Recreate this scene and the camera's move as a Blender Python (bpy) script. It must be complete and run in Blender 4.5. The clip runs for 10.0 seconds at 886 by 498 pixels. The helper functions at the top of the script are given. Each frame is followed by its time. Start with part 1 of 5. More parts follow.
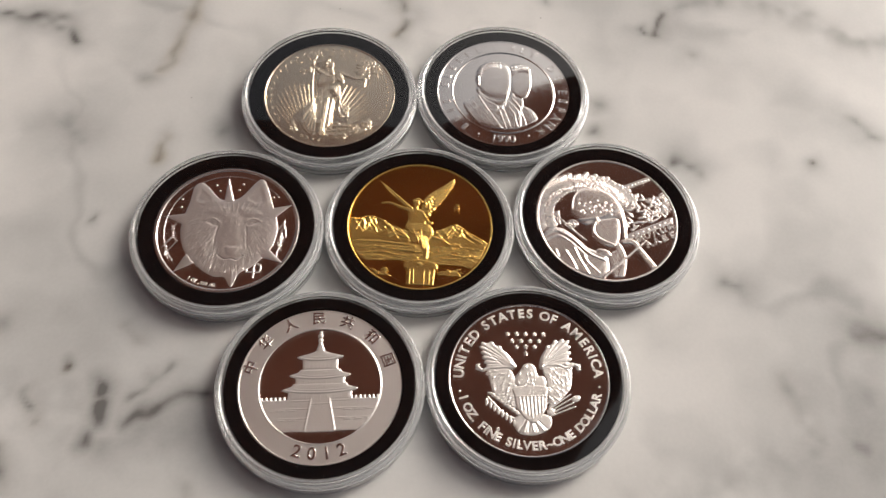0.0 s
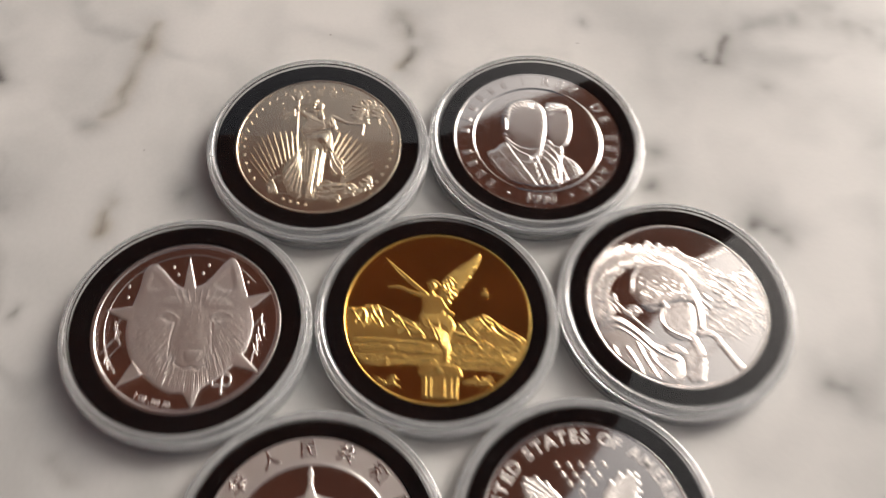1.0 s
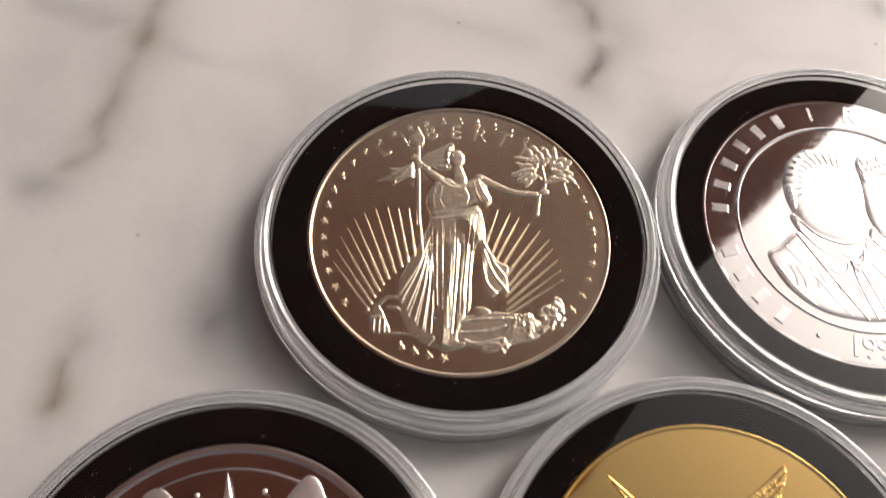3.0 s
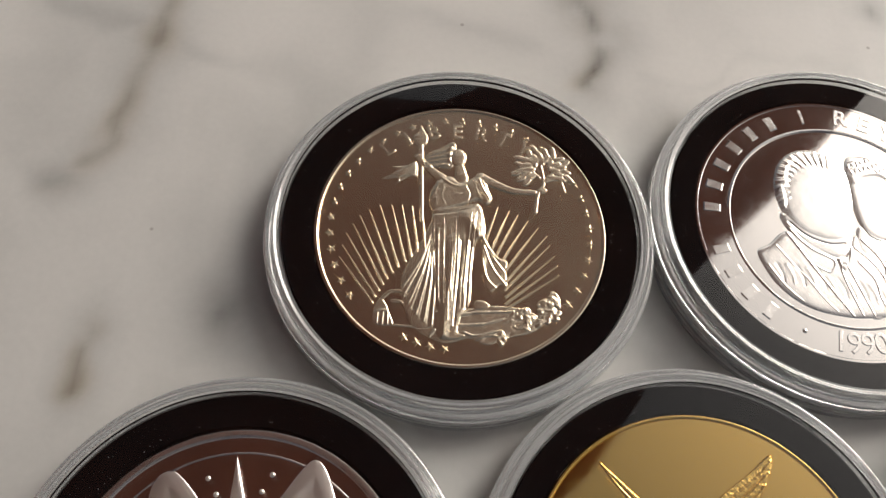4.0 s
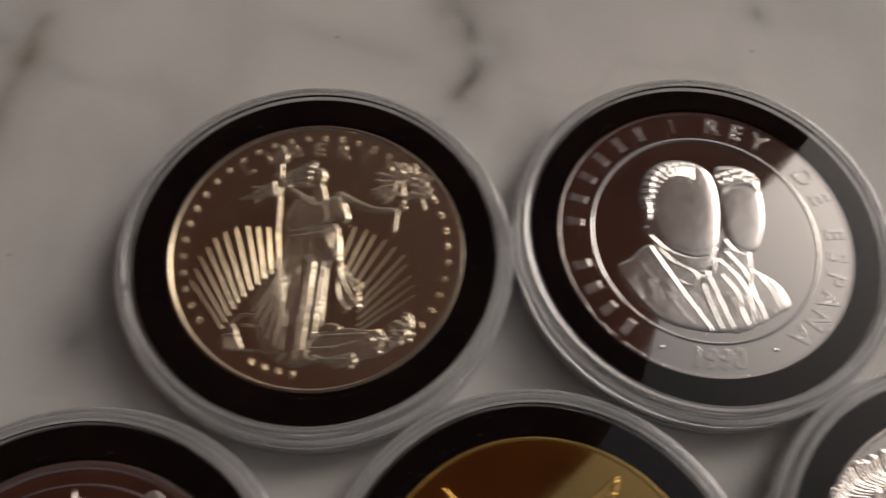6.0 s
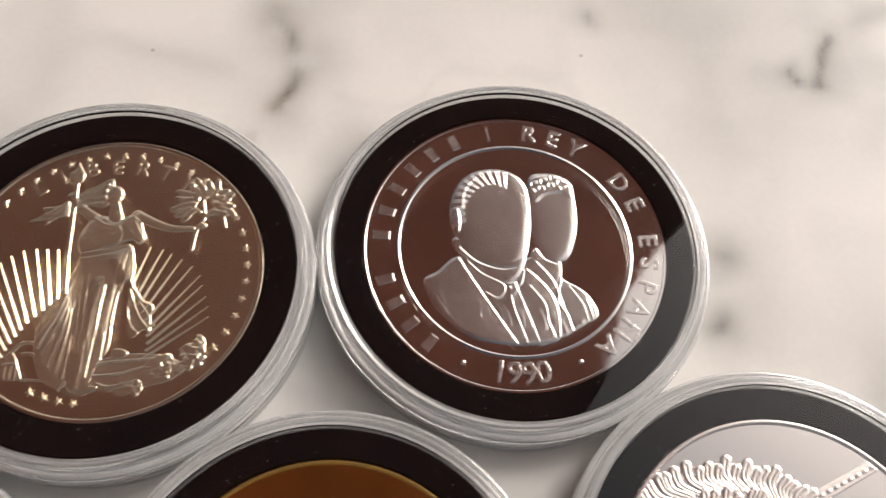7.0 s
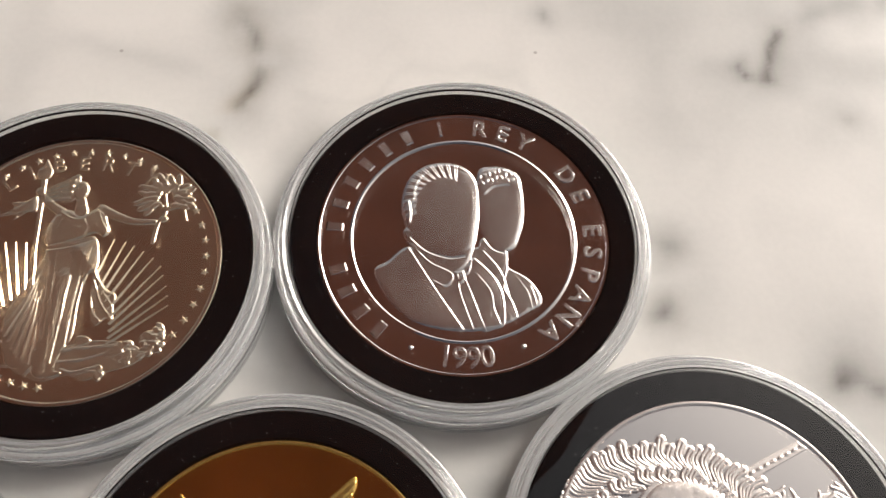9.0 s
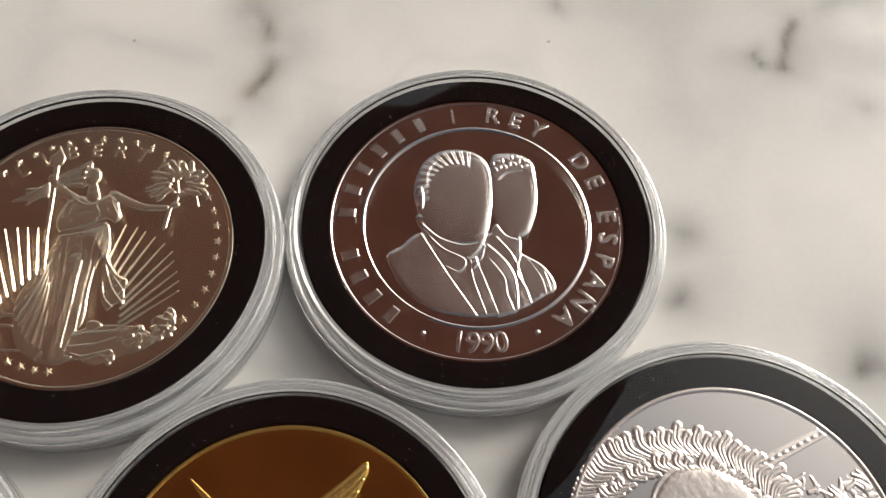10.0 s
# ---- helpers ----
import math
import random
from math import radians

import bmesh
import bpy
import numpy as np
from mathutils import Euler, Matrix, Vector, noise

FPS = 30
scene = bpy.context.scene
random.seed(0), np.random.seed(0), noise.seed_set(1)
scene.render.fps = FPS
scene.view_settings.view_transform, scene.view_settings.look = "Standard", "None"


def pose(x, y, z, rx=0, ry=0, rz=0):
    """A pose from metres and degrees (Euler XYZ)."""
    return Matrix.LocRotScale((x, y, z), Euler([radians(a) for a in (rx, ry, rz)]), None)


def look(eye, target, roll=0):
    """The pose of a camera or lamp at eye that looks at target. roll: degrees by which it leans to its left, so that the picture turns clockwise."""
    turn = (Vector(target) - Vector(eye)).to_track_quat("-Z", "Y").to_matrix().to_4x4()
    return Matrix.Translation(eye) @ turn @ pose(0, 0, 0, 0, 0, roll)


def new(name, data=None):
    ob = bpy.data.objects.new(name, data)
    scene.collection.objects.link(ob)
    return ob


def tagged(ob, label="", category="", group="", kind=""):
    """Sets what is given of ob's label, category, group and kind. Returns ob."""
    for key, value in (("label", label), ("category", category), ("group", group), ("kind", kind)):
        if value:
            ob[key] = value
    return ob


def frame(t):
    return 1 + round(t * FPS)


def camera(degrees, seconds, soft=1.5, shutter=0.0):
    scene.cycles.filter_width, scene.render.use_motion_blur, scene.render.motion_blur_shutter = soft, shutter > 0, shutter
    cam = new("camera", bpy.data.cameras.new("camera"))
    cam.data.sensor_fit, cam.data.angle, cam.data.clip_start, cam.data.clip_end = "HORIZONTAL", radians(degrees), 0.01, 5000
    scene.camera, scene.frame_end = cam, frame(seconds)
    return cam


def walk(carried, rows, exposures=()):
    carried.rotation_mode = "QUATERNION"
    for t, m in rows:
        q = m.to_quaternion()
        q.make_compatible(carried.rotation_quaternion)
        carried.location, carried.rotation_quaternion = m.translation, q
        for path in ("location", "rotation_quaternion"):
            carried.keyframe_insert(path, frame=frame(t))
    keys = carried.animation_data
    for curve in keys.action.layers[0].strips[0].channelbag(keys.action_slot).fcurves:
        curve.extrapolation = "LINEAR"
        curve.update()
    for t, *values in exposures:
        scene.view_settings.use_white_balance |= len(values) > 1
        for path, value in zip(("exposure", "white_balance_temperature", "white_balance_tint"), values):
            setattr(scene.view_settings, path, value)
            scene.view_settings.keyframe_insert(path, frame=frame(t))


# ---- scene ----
# The camera and its walk: seconds, place in metres, turn in degrees.
cam = camera(53.42, 10.0, soft=1.3, shutter=0.5)
PATH = [
    (0.0, -0.00403, 0.00203, 0.21063, 29.063, -2.557, 1.998),
    (0.3, -0.00180, 0.00478, 0.20727, 29.280, -2.778, 1.685),
    (0.5, -0.00403, 0.00900, 0.20354, 29.279, -2.780, 1.495),
    (0.8, -0.00757, 0.02684, 0.18872, 29.567, -2.851, 1.073),
    (1.0, -0.01044, 0.04445, 0.17214, 29.702, -2.640, 1.066),
    (1.2, -0.01709, 0.05928, 0.15587, 29.769, -2.412, 1.133),
    (1.5, -0.02159, 0.07872, 0.13981, 29.591, -2.373, 1.311),
    (1.8, -0.02716, 0.08846, 0.12263, 29.066, -2.549, 1.774),
    (2.0, -0.03011, 0.09770, 0.11349, 28.633, -2.563, 1.803),
    (2.3, -0.03381, 0.11110, 0.10237, 28.134, -3.510, 1.854),
    (2.5, -0.03806, 0.11497, 0.10076, 27.518, -3.250, 1.665),
    (2.8, -0.03993, 0.11639, 0.10228, 27.335, -3.068, 2.011),
    (3.0, -0.03996, 0.11423, 0.10274, 27.076, -3.232, 1.862),
    (3.2, -0.03969, 0.11177, 0.10292, 27.397, -3.024, 1.992),
    (4.3, -0.03946, 0.11286, 0.10770, 26.305, -3.070, 2.486),
    (4.5, -0.03821, 0.11289, 0.10679, 26.288, -2.882, 2.519),
    (5.0, -0.04106, 0.11403, 0.10820, 25.944, -2.808, 2.574),
    (5.5, -0.03774, 0.11529, 0.10898, 26.009, -2.549, 2.366),
    (5.8, -0.02845, 0.11700, 0.11037, 25.429, -1.874, 2.166),
    (6.0, -0.02017, 0.11781, 0.10857, 25.685, -2.186, 1.573),
    (6.2, -0.01379, 0.11819, 0.10816, 25.880, -2.487, 0.854),
    (7.3, 0.00519, 0.12158, 0.10656, 26.293, -3.299, -0.937),
    (7.5, 0.00736, 0.12207, 0.10688, 26.124, -3.252, -0.999),
    (8.0, 0.00899, 0.12032, 0.10643, 26.504, -2.993, -1.020),
    (8.5, 0.01088, 0.11880, 0.10658, 26.038, -2.650, -0.970),
    (9.0, 0.00906, 0.11761, 0.11130, 25.969, -2.511, -0.774),
    (9.5, 0.00571, 0.11679, 0.11097, 26.212, -2.556, -0.612),
    (10.0, 0.00910, 0.11479, 0.10873, 26.823, -1.777, -0.416),
]
# The phone's automatic exposure and white balance drift along the way.
EXPOSURES = [
    (0.0, 0.25, 6370, 6),
    (1.0, 0.27, 6420, 7),
    (2.0, -0.28, 6570, 12),
    (2.5, -0.10, 6570, 13),
    (3.0, 0.26, 6470, 11),
    (3.2, 0.16, 6470, 10),
    (4.3, -0.10, 6370, 3),
    (5.0, -0.38, 6370, 1),
    (5.5, -0.62, 6320, 1),
    (6.0, -0.92, 6570, 9),
    (6.2, -0.74, 6570, 10),
    (7.3, 0.70, 6470, 8),
    (8.0, 0.68, 6470, 8),
    (9.0, 0.52, 6420, 6),
    (10.0, 0.36, 6370, 4),
]
walk(cam, [(t, pose(x, y, z, rx, ry, rz)) for t, x, y, z, rx, ry, rz in PATH], EXPOSURES)

# ---- light: a pale hazy sky and a soft sun ----
world = bpy.data.worlds.new("sky")
scene.world = world
world.use_nodes = True
wn, wl = world.node_tree.nodes, world.node_tree.links
sky = wn.new("ShaderNodeTexSky")
sky.sky_type = "NISHITA"
sky.sun_disc = False
sky.sun_elevation, sky.sun_rotation = radians(28), radians(50)
sky.dust_density, sky.ozone_density, sky.air_density = 7.0, 0.0, 0.12
wn["Background"].inputs["Strength"].default_value = 0.116
wl.new(sky.outputs["Color"], wn["Background"].inputs["Color"])

sun = new("sun", bpy.data.lights.new("sun", "SUN"))
sun.data.energy, sun.data.angle, sun.data.color = 1.1, radians(30), (1.0, 0.97, 0.93)
sun.matrix_world = look((1.68, 1.53, 1.17), (0, 0.12, 0))

# ---- materials ----
MM = 0.001


def material(name, colour, rough=0.5, metal=0.0, **more):
    m = bpy.data.materials.new(name)
    m.use_nodes = True
    b = m.node_tree.nodes["Principled BSDF"]
    b.inputs["Base Color"].default_value = (*colour, 1)
    b.inputs["Roughness"].default_value = rough
    b.inputs["Metallic"].default_value = metal
    for key, value in more.items():
        b.inputs[key.replace("_", " ")].default_value = value
    return m


def noise_node(m, scale, detail=4.0, rough=0.55, space="Object"):
    n = m.node_tree.nodes
    co = n.new("ShaderNodeTexCoord")
    t = n.new("ShaderNodeTexNoise")
    t.inputs["Scale"].default_value, t.inputs["Detail"].default_value = scale, detail
    t.inputs["Roughness"].default_value = rough
    m.node_tree.links.new(co.outputs[space], t.inputs["Vector"])
    return t


def bumped(m, scale, strength, distance, detail=3.0):
    """Fine relief from noise on top of the mesh."""
    n, l = m.node_tree.nodes, m.node_tree.links
    t = noise_node(m, scale, detail)
    b = n.new("ShaderNodeBump")
    b.inputs["Strength"].default_value, b.inputs["Distance"].default_value = strength, distance
    l.new(t.outputs["Fac"], b.inputs["Height"])
    l.new(b.outputs["Normal"], n["Principled BSDF"].inputs["Normal"])
    return m


def varied(m, scale, low, high, socket="Roughness", detail=5.0):
    """Lets a value wander between low and high."""
    n, l = m.node_tree.nodes, m.node_tree.links
    t = noise_node(m, scale, detail)
    r = n.new("ShaderNodeMapRange")
    r.inputs["From Min"].default_value, r.inputs["From Max"].default_value = 0.3, 0.7
    r.inputs["To Min"].default_value, r.inputs["To Max"].default_value = low, high
    l.new(t.outputs["Fac"], r.inputs["Value"])
    l.new(r.outputs["Result"], n["Principled BSDF"].inputs[socket])
    return m


def tinted(m, scale, a, b, lo=0.35, hi=0.65, detail=6.0):
    """Lets the colour wander between a and b."""
    n, l = m.node_tree.nodes, m.node_tree.links
    t = noise_node(m, scale, detail)
    r = n.new("ShaderNodeValToRGB")
    r.color_ramp.elements[0].position, r.color_ramp.elements[0].color = lo, (*a, 1)
    r.color_ramp.elements[1].position, r.color_ramp.elements[1].color = hi, (*b, 1)
    l.new(t.outputs["Fac"], r.inputs["Fac"])
    l.new(r.outputs["Color"], n["Principled BSDF"].inputs["Base Color"])
    return m


SILVER, FROST, WARM, GOLD = (0.93, 0.90, 0.87), (0.95, 0.88, 0.83), (0.95, 0.83, 0.65), (0.98, 0.66, 0.20)
silver_mirror = varied(material("polished_silver", SILVER, 0.05, 1.0), 700, 0.025, 0.07)
silver_frost = bumped(material("frosted_silver", FROST, 0.38, 1.0), 9000, 0.4, 0.00003)
silver_soft = varied(material("softly_frosted_silver", SILVER, 0.18, 1.0), 900, 0.15, 0.21)
wolf_frost = bumped(material("grey_frosted_silver", (0.95, 0.86, 0.81), 0.33, 1.0), 8000, 0.2, 0.00003)
silver_band = bumped(material("matt_silver_band", FROST, 0.36, 1.0), 9000, 0.4, 0.00003)
silver_satin = bumped(material("satin_silver", FROST, 0.23, 1.0), 5000, 0.2, 0.00002)
warm_mirror = varied(material("brilliant_silver", WARM, 0.17, 1.0), 500, 0.14, 0.2)
warm_satin = bumped(material("warm_satin_silver", WARM, 0.25, 1.0), 5000, 0.1, 0.00002)
gold_mirror = varied(material("polished_gilt", GOLD, 0.05, 1.0), 600, 0.03, 0.07)
gold_frost = bumped(material("frosted_gilt", GOLD, 0.25, 1.0), 8000, 0.2, 0.00003)
foam_black = bumped(material("black_foam", (0.0025, 0.0025, 0.003), 0.9, Specular_IOR_Level=0.02), 6000, 0.1, 0.00003)
# faint wiping marks run across the brilliant field
marks = warm_mirror.node_tree
stretch = marks.nodes.new("ShaderNodeMapping")
stretch.inputs["Scale"].default_value, stretch.inputs["Rotation"].default_value = (1.0, 14.0, 1.0), (0, 0, radians(35))
mark_noise = next(q for q in marks.nodes if q.type == "TEX_NOISE")
marks.links.new(next(q for q in marks.nodes if q.type == "TEX_COORD").outputs["Object"], stretch.inputs["Vector"])
marks.links.new(stretch.outputs["Vector"], mark_noise.inputs["Vector"])
acrylic = material("clear_acrylic", (0.985, 0.99, 0.99), 0.015, 0.0, Transmission_Weight=1.0, IOR=1.49)
varied(acrylic, 260, 0.008, 0.03)
acrylic_edge = bumped(varied(material("moulded_acrylic_edge", (0.95, 0.955, 0.955), 0.1, 0.0, Transmission_Weight=0.895, IOR=1.49, Coat_Weight=1.0, Coat_Roughness=0.05, Coat_IOR=1.7), 300, 0.02, 0.05), 220, 0.005, 0.0002)


# ---- builders ----
def mesh_of(name, verts, faces, mat, smooth=True):
    me = bpy.data.meshes.new(name)
    me.from_pydata(verts, [], faces)
    me.materials.append(mat)
    if smooth:
        me.polygons.foreach_set("use_smooth", [True] * len(me.polygons))
    me.update()
    return me


def part(name, me, parent, label="", at=None):
    ob = new(name, me)
    ob.parent = parent
    if at is not None:
        ob.matrix_basis = at
    return tagged(ob, label)


def lathe(name, profile, mat, turns=128, closed=True, sharp=35):
    """A turned body from (radius, height) pairs in millimetres."""
    bm = bmesh.new()
    rings = []
    for r, z in profile:
        if r < 1e-6:
            rings.append([bm.verts.new((0, 0, z * MM))])
        else:
            rings.append([bm.verts.new((r * MM * math.cos(a), r * MM * math.sin(a), z * MM))
                          for a in (2 * math.pi * k / turns for k in range(turns))])
    pairs = list(zip(rings, rings[1:])) + ([(rings[-1], rings[0])] if closed and len(rings[0]) > 1 else [])
    for a, b in pairs:
        for k in range(turns):
            quad = [a[k % len(a)], a[(k + 1) % len(a)], b[(k + 1) % len(b)], b[k % len(b)]]
            quad = list(dict.fromkeys(quad))
            if len(quad) > 2:
                bm.faces.new(quad)
    bmesh.ops.recalc_face_normals(bm, faces=bm.faces)
    for e in bm.edges:
        if len(e.link_faces) == 2:
            e.smooth = e.calc_face_angle() < radians(sharp)
    me = bpy.data.meshes.new(name)
    for f in bm.faces:
        f.smooth = True
    bm.to_mesh(me)
    bm.free()
    me.materials.append(mat)
    return me


# ---- struck relief ----
def curve_through(pts, closed, fine=5):
    """A smooth curve through points (Catmull-Rom)."""
    p = np.array(pts, float)
    n = len(p)
    out = []
    for k in range(n if closed else n - 1):
        if closed:
            a, b, c, d = p[(k - 1) % n], p[k], p[(k + 1) % n], p[(k + 2) % n]
        else:
            a, b, c, d = p[max(k - 1, 0)], p[k], p[k + 1], p[min(k + 2, n - 1)]
        for s in np.arange(fine) / fine:
            out.append(0.5 * (2 * b + (c - a) * s + (2 * a - 5 * b + 4 * c - d) * s * s + (3 * b - a - 3 * c + d) * s ** 3))
    if not closed:
        out.append(p[-1])
    return np.array(out)


def value_noise(x, y, cell, seed):
    """Smooth noise from -1 to 1 over the plane, with lumps about a cell wide."""
    rng = np.random.RandomState(seed)
    table = rng.uniform(-1, 1, (64, 64))
    u, v = x / cell, y / cell
    i, j = np.floor(u).astype(int), np.floor(v).astype(int)
    a, b = u - i, v - j
    a, b = a * a * (3 - 2 * a), b * b * (3 - 2 * b)
    t = lambda p, q: table[p % 64, q % 64]
    return (t(i, j) * (1 - a) + t(i + 1, j) * a) * (1 - b) + (t(i, j + 1) * (1 - a) + t(i + 1, j + 1) * a) * b


class Relief:
    """A low relief as one height field; lengths in shares of the coin's radius, heights in millimetres."""
    LOW = -0.06

    def __init__(self, radius, step, box=(-1, 1, -1, 1)):
        self.radius = radius
        x0, x1, y0, y1 = [v * radius for v in box]
        self.x, self.y = np.meshgrid(np.arange(x0, x1, step), np.arange(y0, y1, step))
        self.h = np.full(self.x.shape, self.LOW)

    def window(self, pts, margin):
        lo, hi = pts.min(0) - margin, pts.max(0) + margin
        i0, i1 = np.searchsorted(self.y[:, 0], (lo[1], hi[1]))
        j0, j1 = np.searchsorted(self.x[0], (lo[0], hi[0]))
        return slice(i0, i1), slice(j0, j1)

    def near(self, x, y, pts, closed):
        """The distance to a line of points, and the share of the way along it."""
        a = pts
        b = np.roll(pts, -1, 0)
        if not closed:
            a, b = pts[:-1], pts[1:]
        best, along = np.full(x.shape, 1e9), np.zeros(x.shape)
        for k, (p, q) in enumerate(zip(a, b)):
            d = q - p
            s = np.clip(((x - p[0]) * d[0] + (y - p[1]) * d[1]) / max(d @ d, 1e-12), 0, 1)
            e = np.hypot(x - p[0] - s * d[0], y - p[1] - s * d[1])
            m = e < best
            best[m], along[m] = e[m], ((k + s) / len(a))[m]
        return best, along

    def lay(self, w, inside, height, soft, mode):
        prof = np.clip(inside / soft, 0, 1)
        edge = np.clip(inside / (soft * 0.4), 0, 1)
        # struck relief: a steep edge, then a gently domed top
        rise = 0.62 * np.sqrt(np.maximum(0, 1 - (1 - edge) ** 2)) + 0.38 * np.sqrt(np.maximum(0, 1 - (1 - prof) ** 2))
        rise = np.where(inside > 0, 0.6 * height * rise, np.maximum(inside * 1.5, self.LOW))
        if mode != "max":
            # modelling on top of the shape: soft swellings, and crisp ridges where a line is drawn
            swell = prof if isinstance(soft, np.ndarray) else prof * prof * (3 - 2 * prof)
            rise = np.where((inside > 0) & (self.h[w] > 0), height * swell, 0)
        if mode == "max":
            self.h[w] = np.maximum(self.h[w], rise)
        elif mode == "add":
            self.h[w] += rise
        else:
            self.h[w] = np.where(rise > 0, np.maximum(self.h[w] - rise, 0.01), self.h[w])

    def poly(self, pts, height, soft, mode="max", smooth=True):
        p = np.array(pts, float) * self.radius
        p = curve_through(p, True) if smooth else p
        w = self.window(p, 0.3)
        x, y = self.x[w], self.y[w]
        d, _ = self.near(x, y, p, True)
        odd = np.zeros(x.shape, bool)
        for (ax, ay), (bx, by) in zip(p, np.roll(p, -1, 0)):
            if ay != by:
                odd ^= ((ay > y) != (by > y)) & (x < (bx - ax) * (y - ay) / (by - ay) + ax)
        self.lay(w, np.where(odd, d, -d), height, soft * self.radius, mode)
        return self

    def line(self, pts, w0, w1, height, mode="max", smooth=True):
        p = np.array(pts, float) * self.radius
        p = curve_through(p, False) if smooth and len(p) > 2 else p
        w0, w1 = w0 * self.radius, w1 * self.radius
        w = self.window(p, max(w0, w1) + 0.2)
        d, s = self.near(self.x[w], self.y[w], p, False)
        half = w0 + (w1 - w0) * s
        self.lay(w, half - d, height, np.maximum(half, 0.02), mode)
        return self

    def blob(self, cx, cy, rx, ry, turn, height, mode="max", soft=1.0):
        c, s = math.cos(turn), math.sin(turn)
        p = [(cx + rx * math.cos(a) * c - ry * math.sin(a) * s, cy + rx * math.cos(a) * s + ry * math.sin(a) * c) for a in np.linspace(0, 2 * math.pi, 13)[:-1]]
        return self.poly(p, height, soft * min(rx, ry), mode, False)

    def rough(self, amount, cell, seed=1):
        m = self.h > 0
        n = value_noise(self.x, self.y, cell, seed) + 0.5 * value_noise(self.x, self.y, cell * 0.45, seed + 7)
        self.h[m] += (n[m] * amount * np.clip(self.h[m] / 0.15, 0, 1))
        return self

    def ridged(self, amount, cell, slant=0.5, seed=1):
        """Broken slanting ridges, as on rock."""
        u, v = self.x + slant * self.y, (self.y - slant * self.x) * 0.45
        n = 1 - np.abs(value_noise(u, v, cell, seed)) * 1.6 + 0.5 * (1 - np.abs(value_noise(u, v, cell * 0.45, seed + 5)) * 1.6)
        m = self.h > 0
        self.h[m] += (n[m] - 0.6) * amount * np.clip(self.h[m] / 0.12, 0, 1)
        return self

    def within(self, r):
        """Cuts the relief off at a circle."""
        d = r * self.radius - np.hypot(self.x, self.y)
        self.h = np.minimum(self.h, np.maximum(d * 3, self.LOW))
        return self

    def mesh(self, name, mat, base=0.0):
        h = self.h
        top = np.maximum(np.maximum(h[:-1, :-1], h[1:, :-1]), np.maximum(h[:-1, 1:], h[1:, 1:]))
        i, j = np.nonzero(top > self.LOW + 0.002)
        ids = np.arange(h.size).reshape(h.shape)
        quads = np.stack([ids[i, j], ids[i, j + 1], ids[i + 1, j + 1], ids[i + 1, j]], 1)
        used, inv = np.unique(quads, return_inverse=True)
        verts = np.stack([self.x.ravel()[used], self.y.ravel()[used], h.ravel()[used] + base], 1) * MM
        return mesh_of(name, verts.tolist(), inv.reshape(-1, 4).tolist(), mat)


def turned(pts, degrees):
    c, s = math.cos(radians(degrees)), math.sin(radians(degrees))
    return [(x * c - y * s, x * s + y * c) for x, y in pts]


GLYPHS = {}


def glyph(char, size, mat, thick=0.0):
    """One raised letter, size in millimetres of line height."""
    key = (char, size, mat.name, thick)
    if key not in GLYPHS:
        data = bpy.data.curves.new("letter", "FONT")
        data.body, data.size, data.align_x, data.align_y = char, size * MM, "CENTER", "CENTER"
        data.extrude, data.bevel_depth, data.bevel_resolution, data.offset = 0.07 * MM, 0.05 * MM, 1, thick * MM
        data.resolution_u = 3
        ob = bpy.data.objects.new("letter", data)
        scene.collection.objects.link(ob)
        me = bpy.data.meshes.new_from_object(ob.evaluated_get(bpy.context.evaluated_depsgraph_get()))
        bpy.data.objects.remove(ob)
        me.materials.clear()
        me.materials.append(mat)
        GLYPHS[key] = me
    return GLYPHS[key]


ADVANCE = {"I": 0.5, "1": 0.65, ".": 0.45, " ": 0.6, "M": 1.3, "L": 0.85, "F": 0.85, "E": 0.9, "S": 0.85}


def arc_text(coin, text, radius, first, last, size, mat, z, inward=False, wide=1.0, thick=0.0, fitted=False):
    """Letters round the coin from the angle first to last; inward: their feet point outwards; fitted: narrow letters take less room."""
    steps = [0.0]
    for a, b in zip(text, text[1:]):
        steps.append(steps[-1] + (ADVANCE.get(a, 1.0) + ADVANCE.get(b, 1.0) if fitted else 2.0))
    for k, char in enumerate(text):
        if char == " ":
            continue
        a = radians(first + (last - first) * steps[k] / max(steps[-1], 1))
        at = pose(radius * MM * math.cos(a), radius * MM * math.sin(a), z * MM, 0, 0, math.degrees(a) + (90 if inward else -90)) @ Matrix.Diagonal((wide, 1, 1, 1))
        part("letter", glyph(char, size, mat, thick), coin, at=at)


def arc_bar(coin, radius, first, last, high, mat, z):
    """A plain raised bar in place of a name."""
    verts, faces = [], []
    n = 16
    for k in range(n + 1):
        a = radians(first + (last - first) * k / n)
        for r, up in ((-0.5, -0.03), (-0.42, 0.12), (0.42, 0.12), (0.5, -0.03)):
            verts.append(((radius + r * high) * MM * math.cos(a), (radius + r * high) * MM * math.sin(a), (z + up) * MM))
    for k in range(n):
        for q in range(3):
            faces.append((4 * k + q, 4 * k + q + 1, 4 * k + q + 5, 4 * k + q + 4))
    faces += [(0, 1, 2, 3), (4 * n + 3, 4 * n + 2, 4 * n + 1, 4 * n)]
    bm = bmesh.new()
    vs = [bm.verts.new(v) for v in verts]
    for f in faces:
        bm.faces.new([vs[i] for i in f])
    bmesh.ops.recalc_face_normals(bm, faces=bm.faces)
    me = bpy.data.meshes.new("inscription_bar")
    bm.to_mesh(me)
    bm.free()
    me.materials.append(mat)
    part("inscription_bar", me, coin)


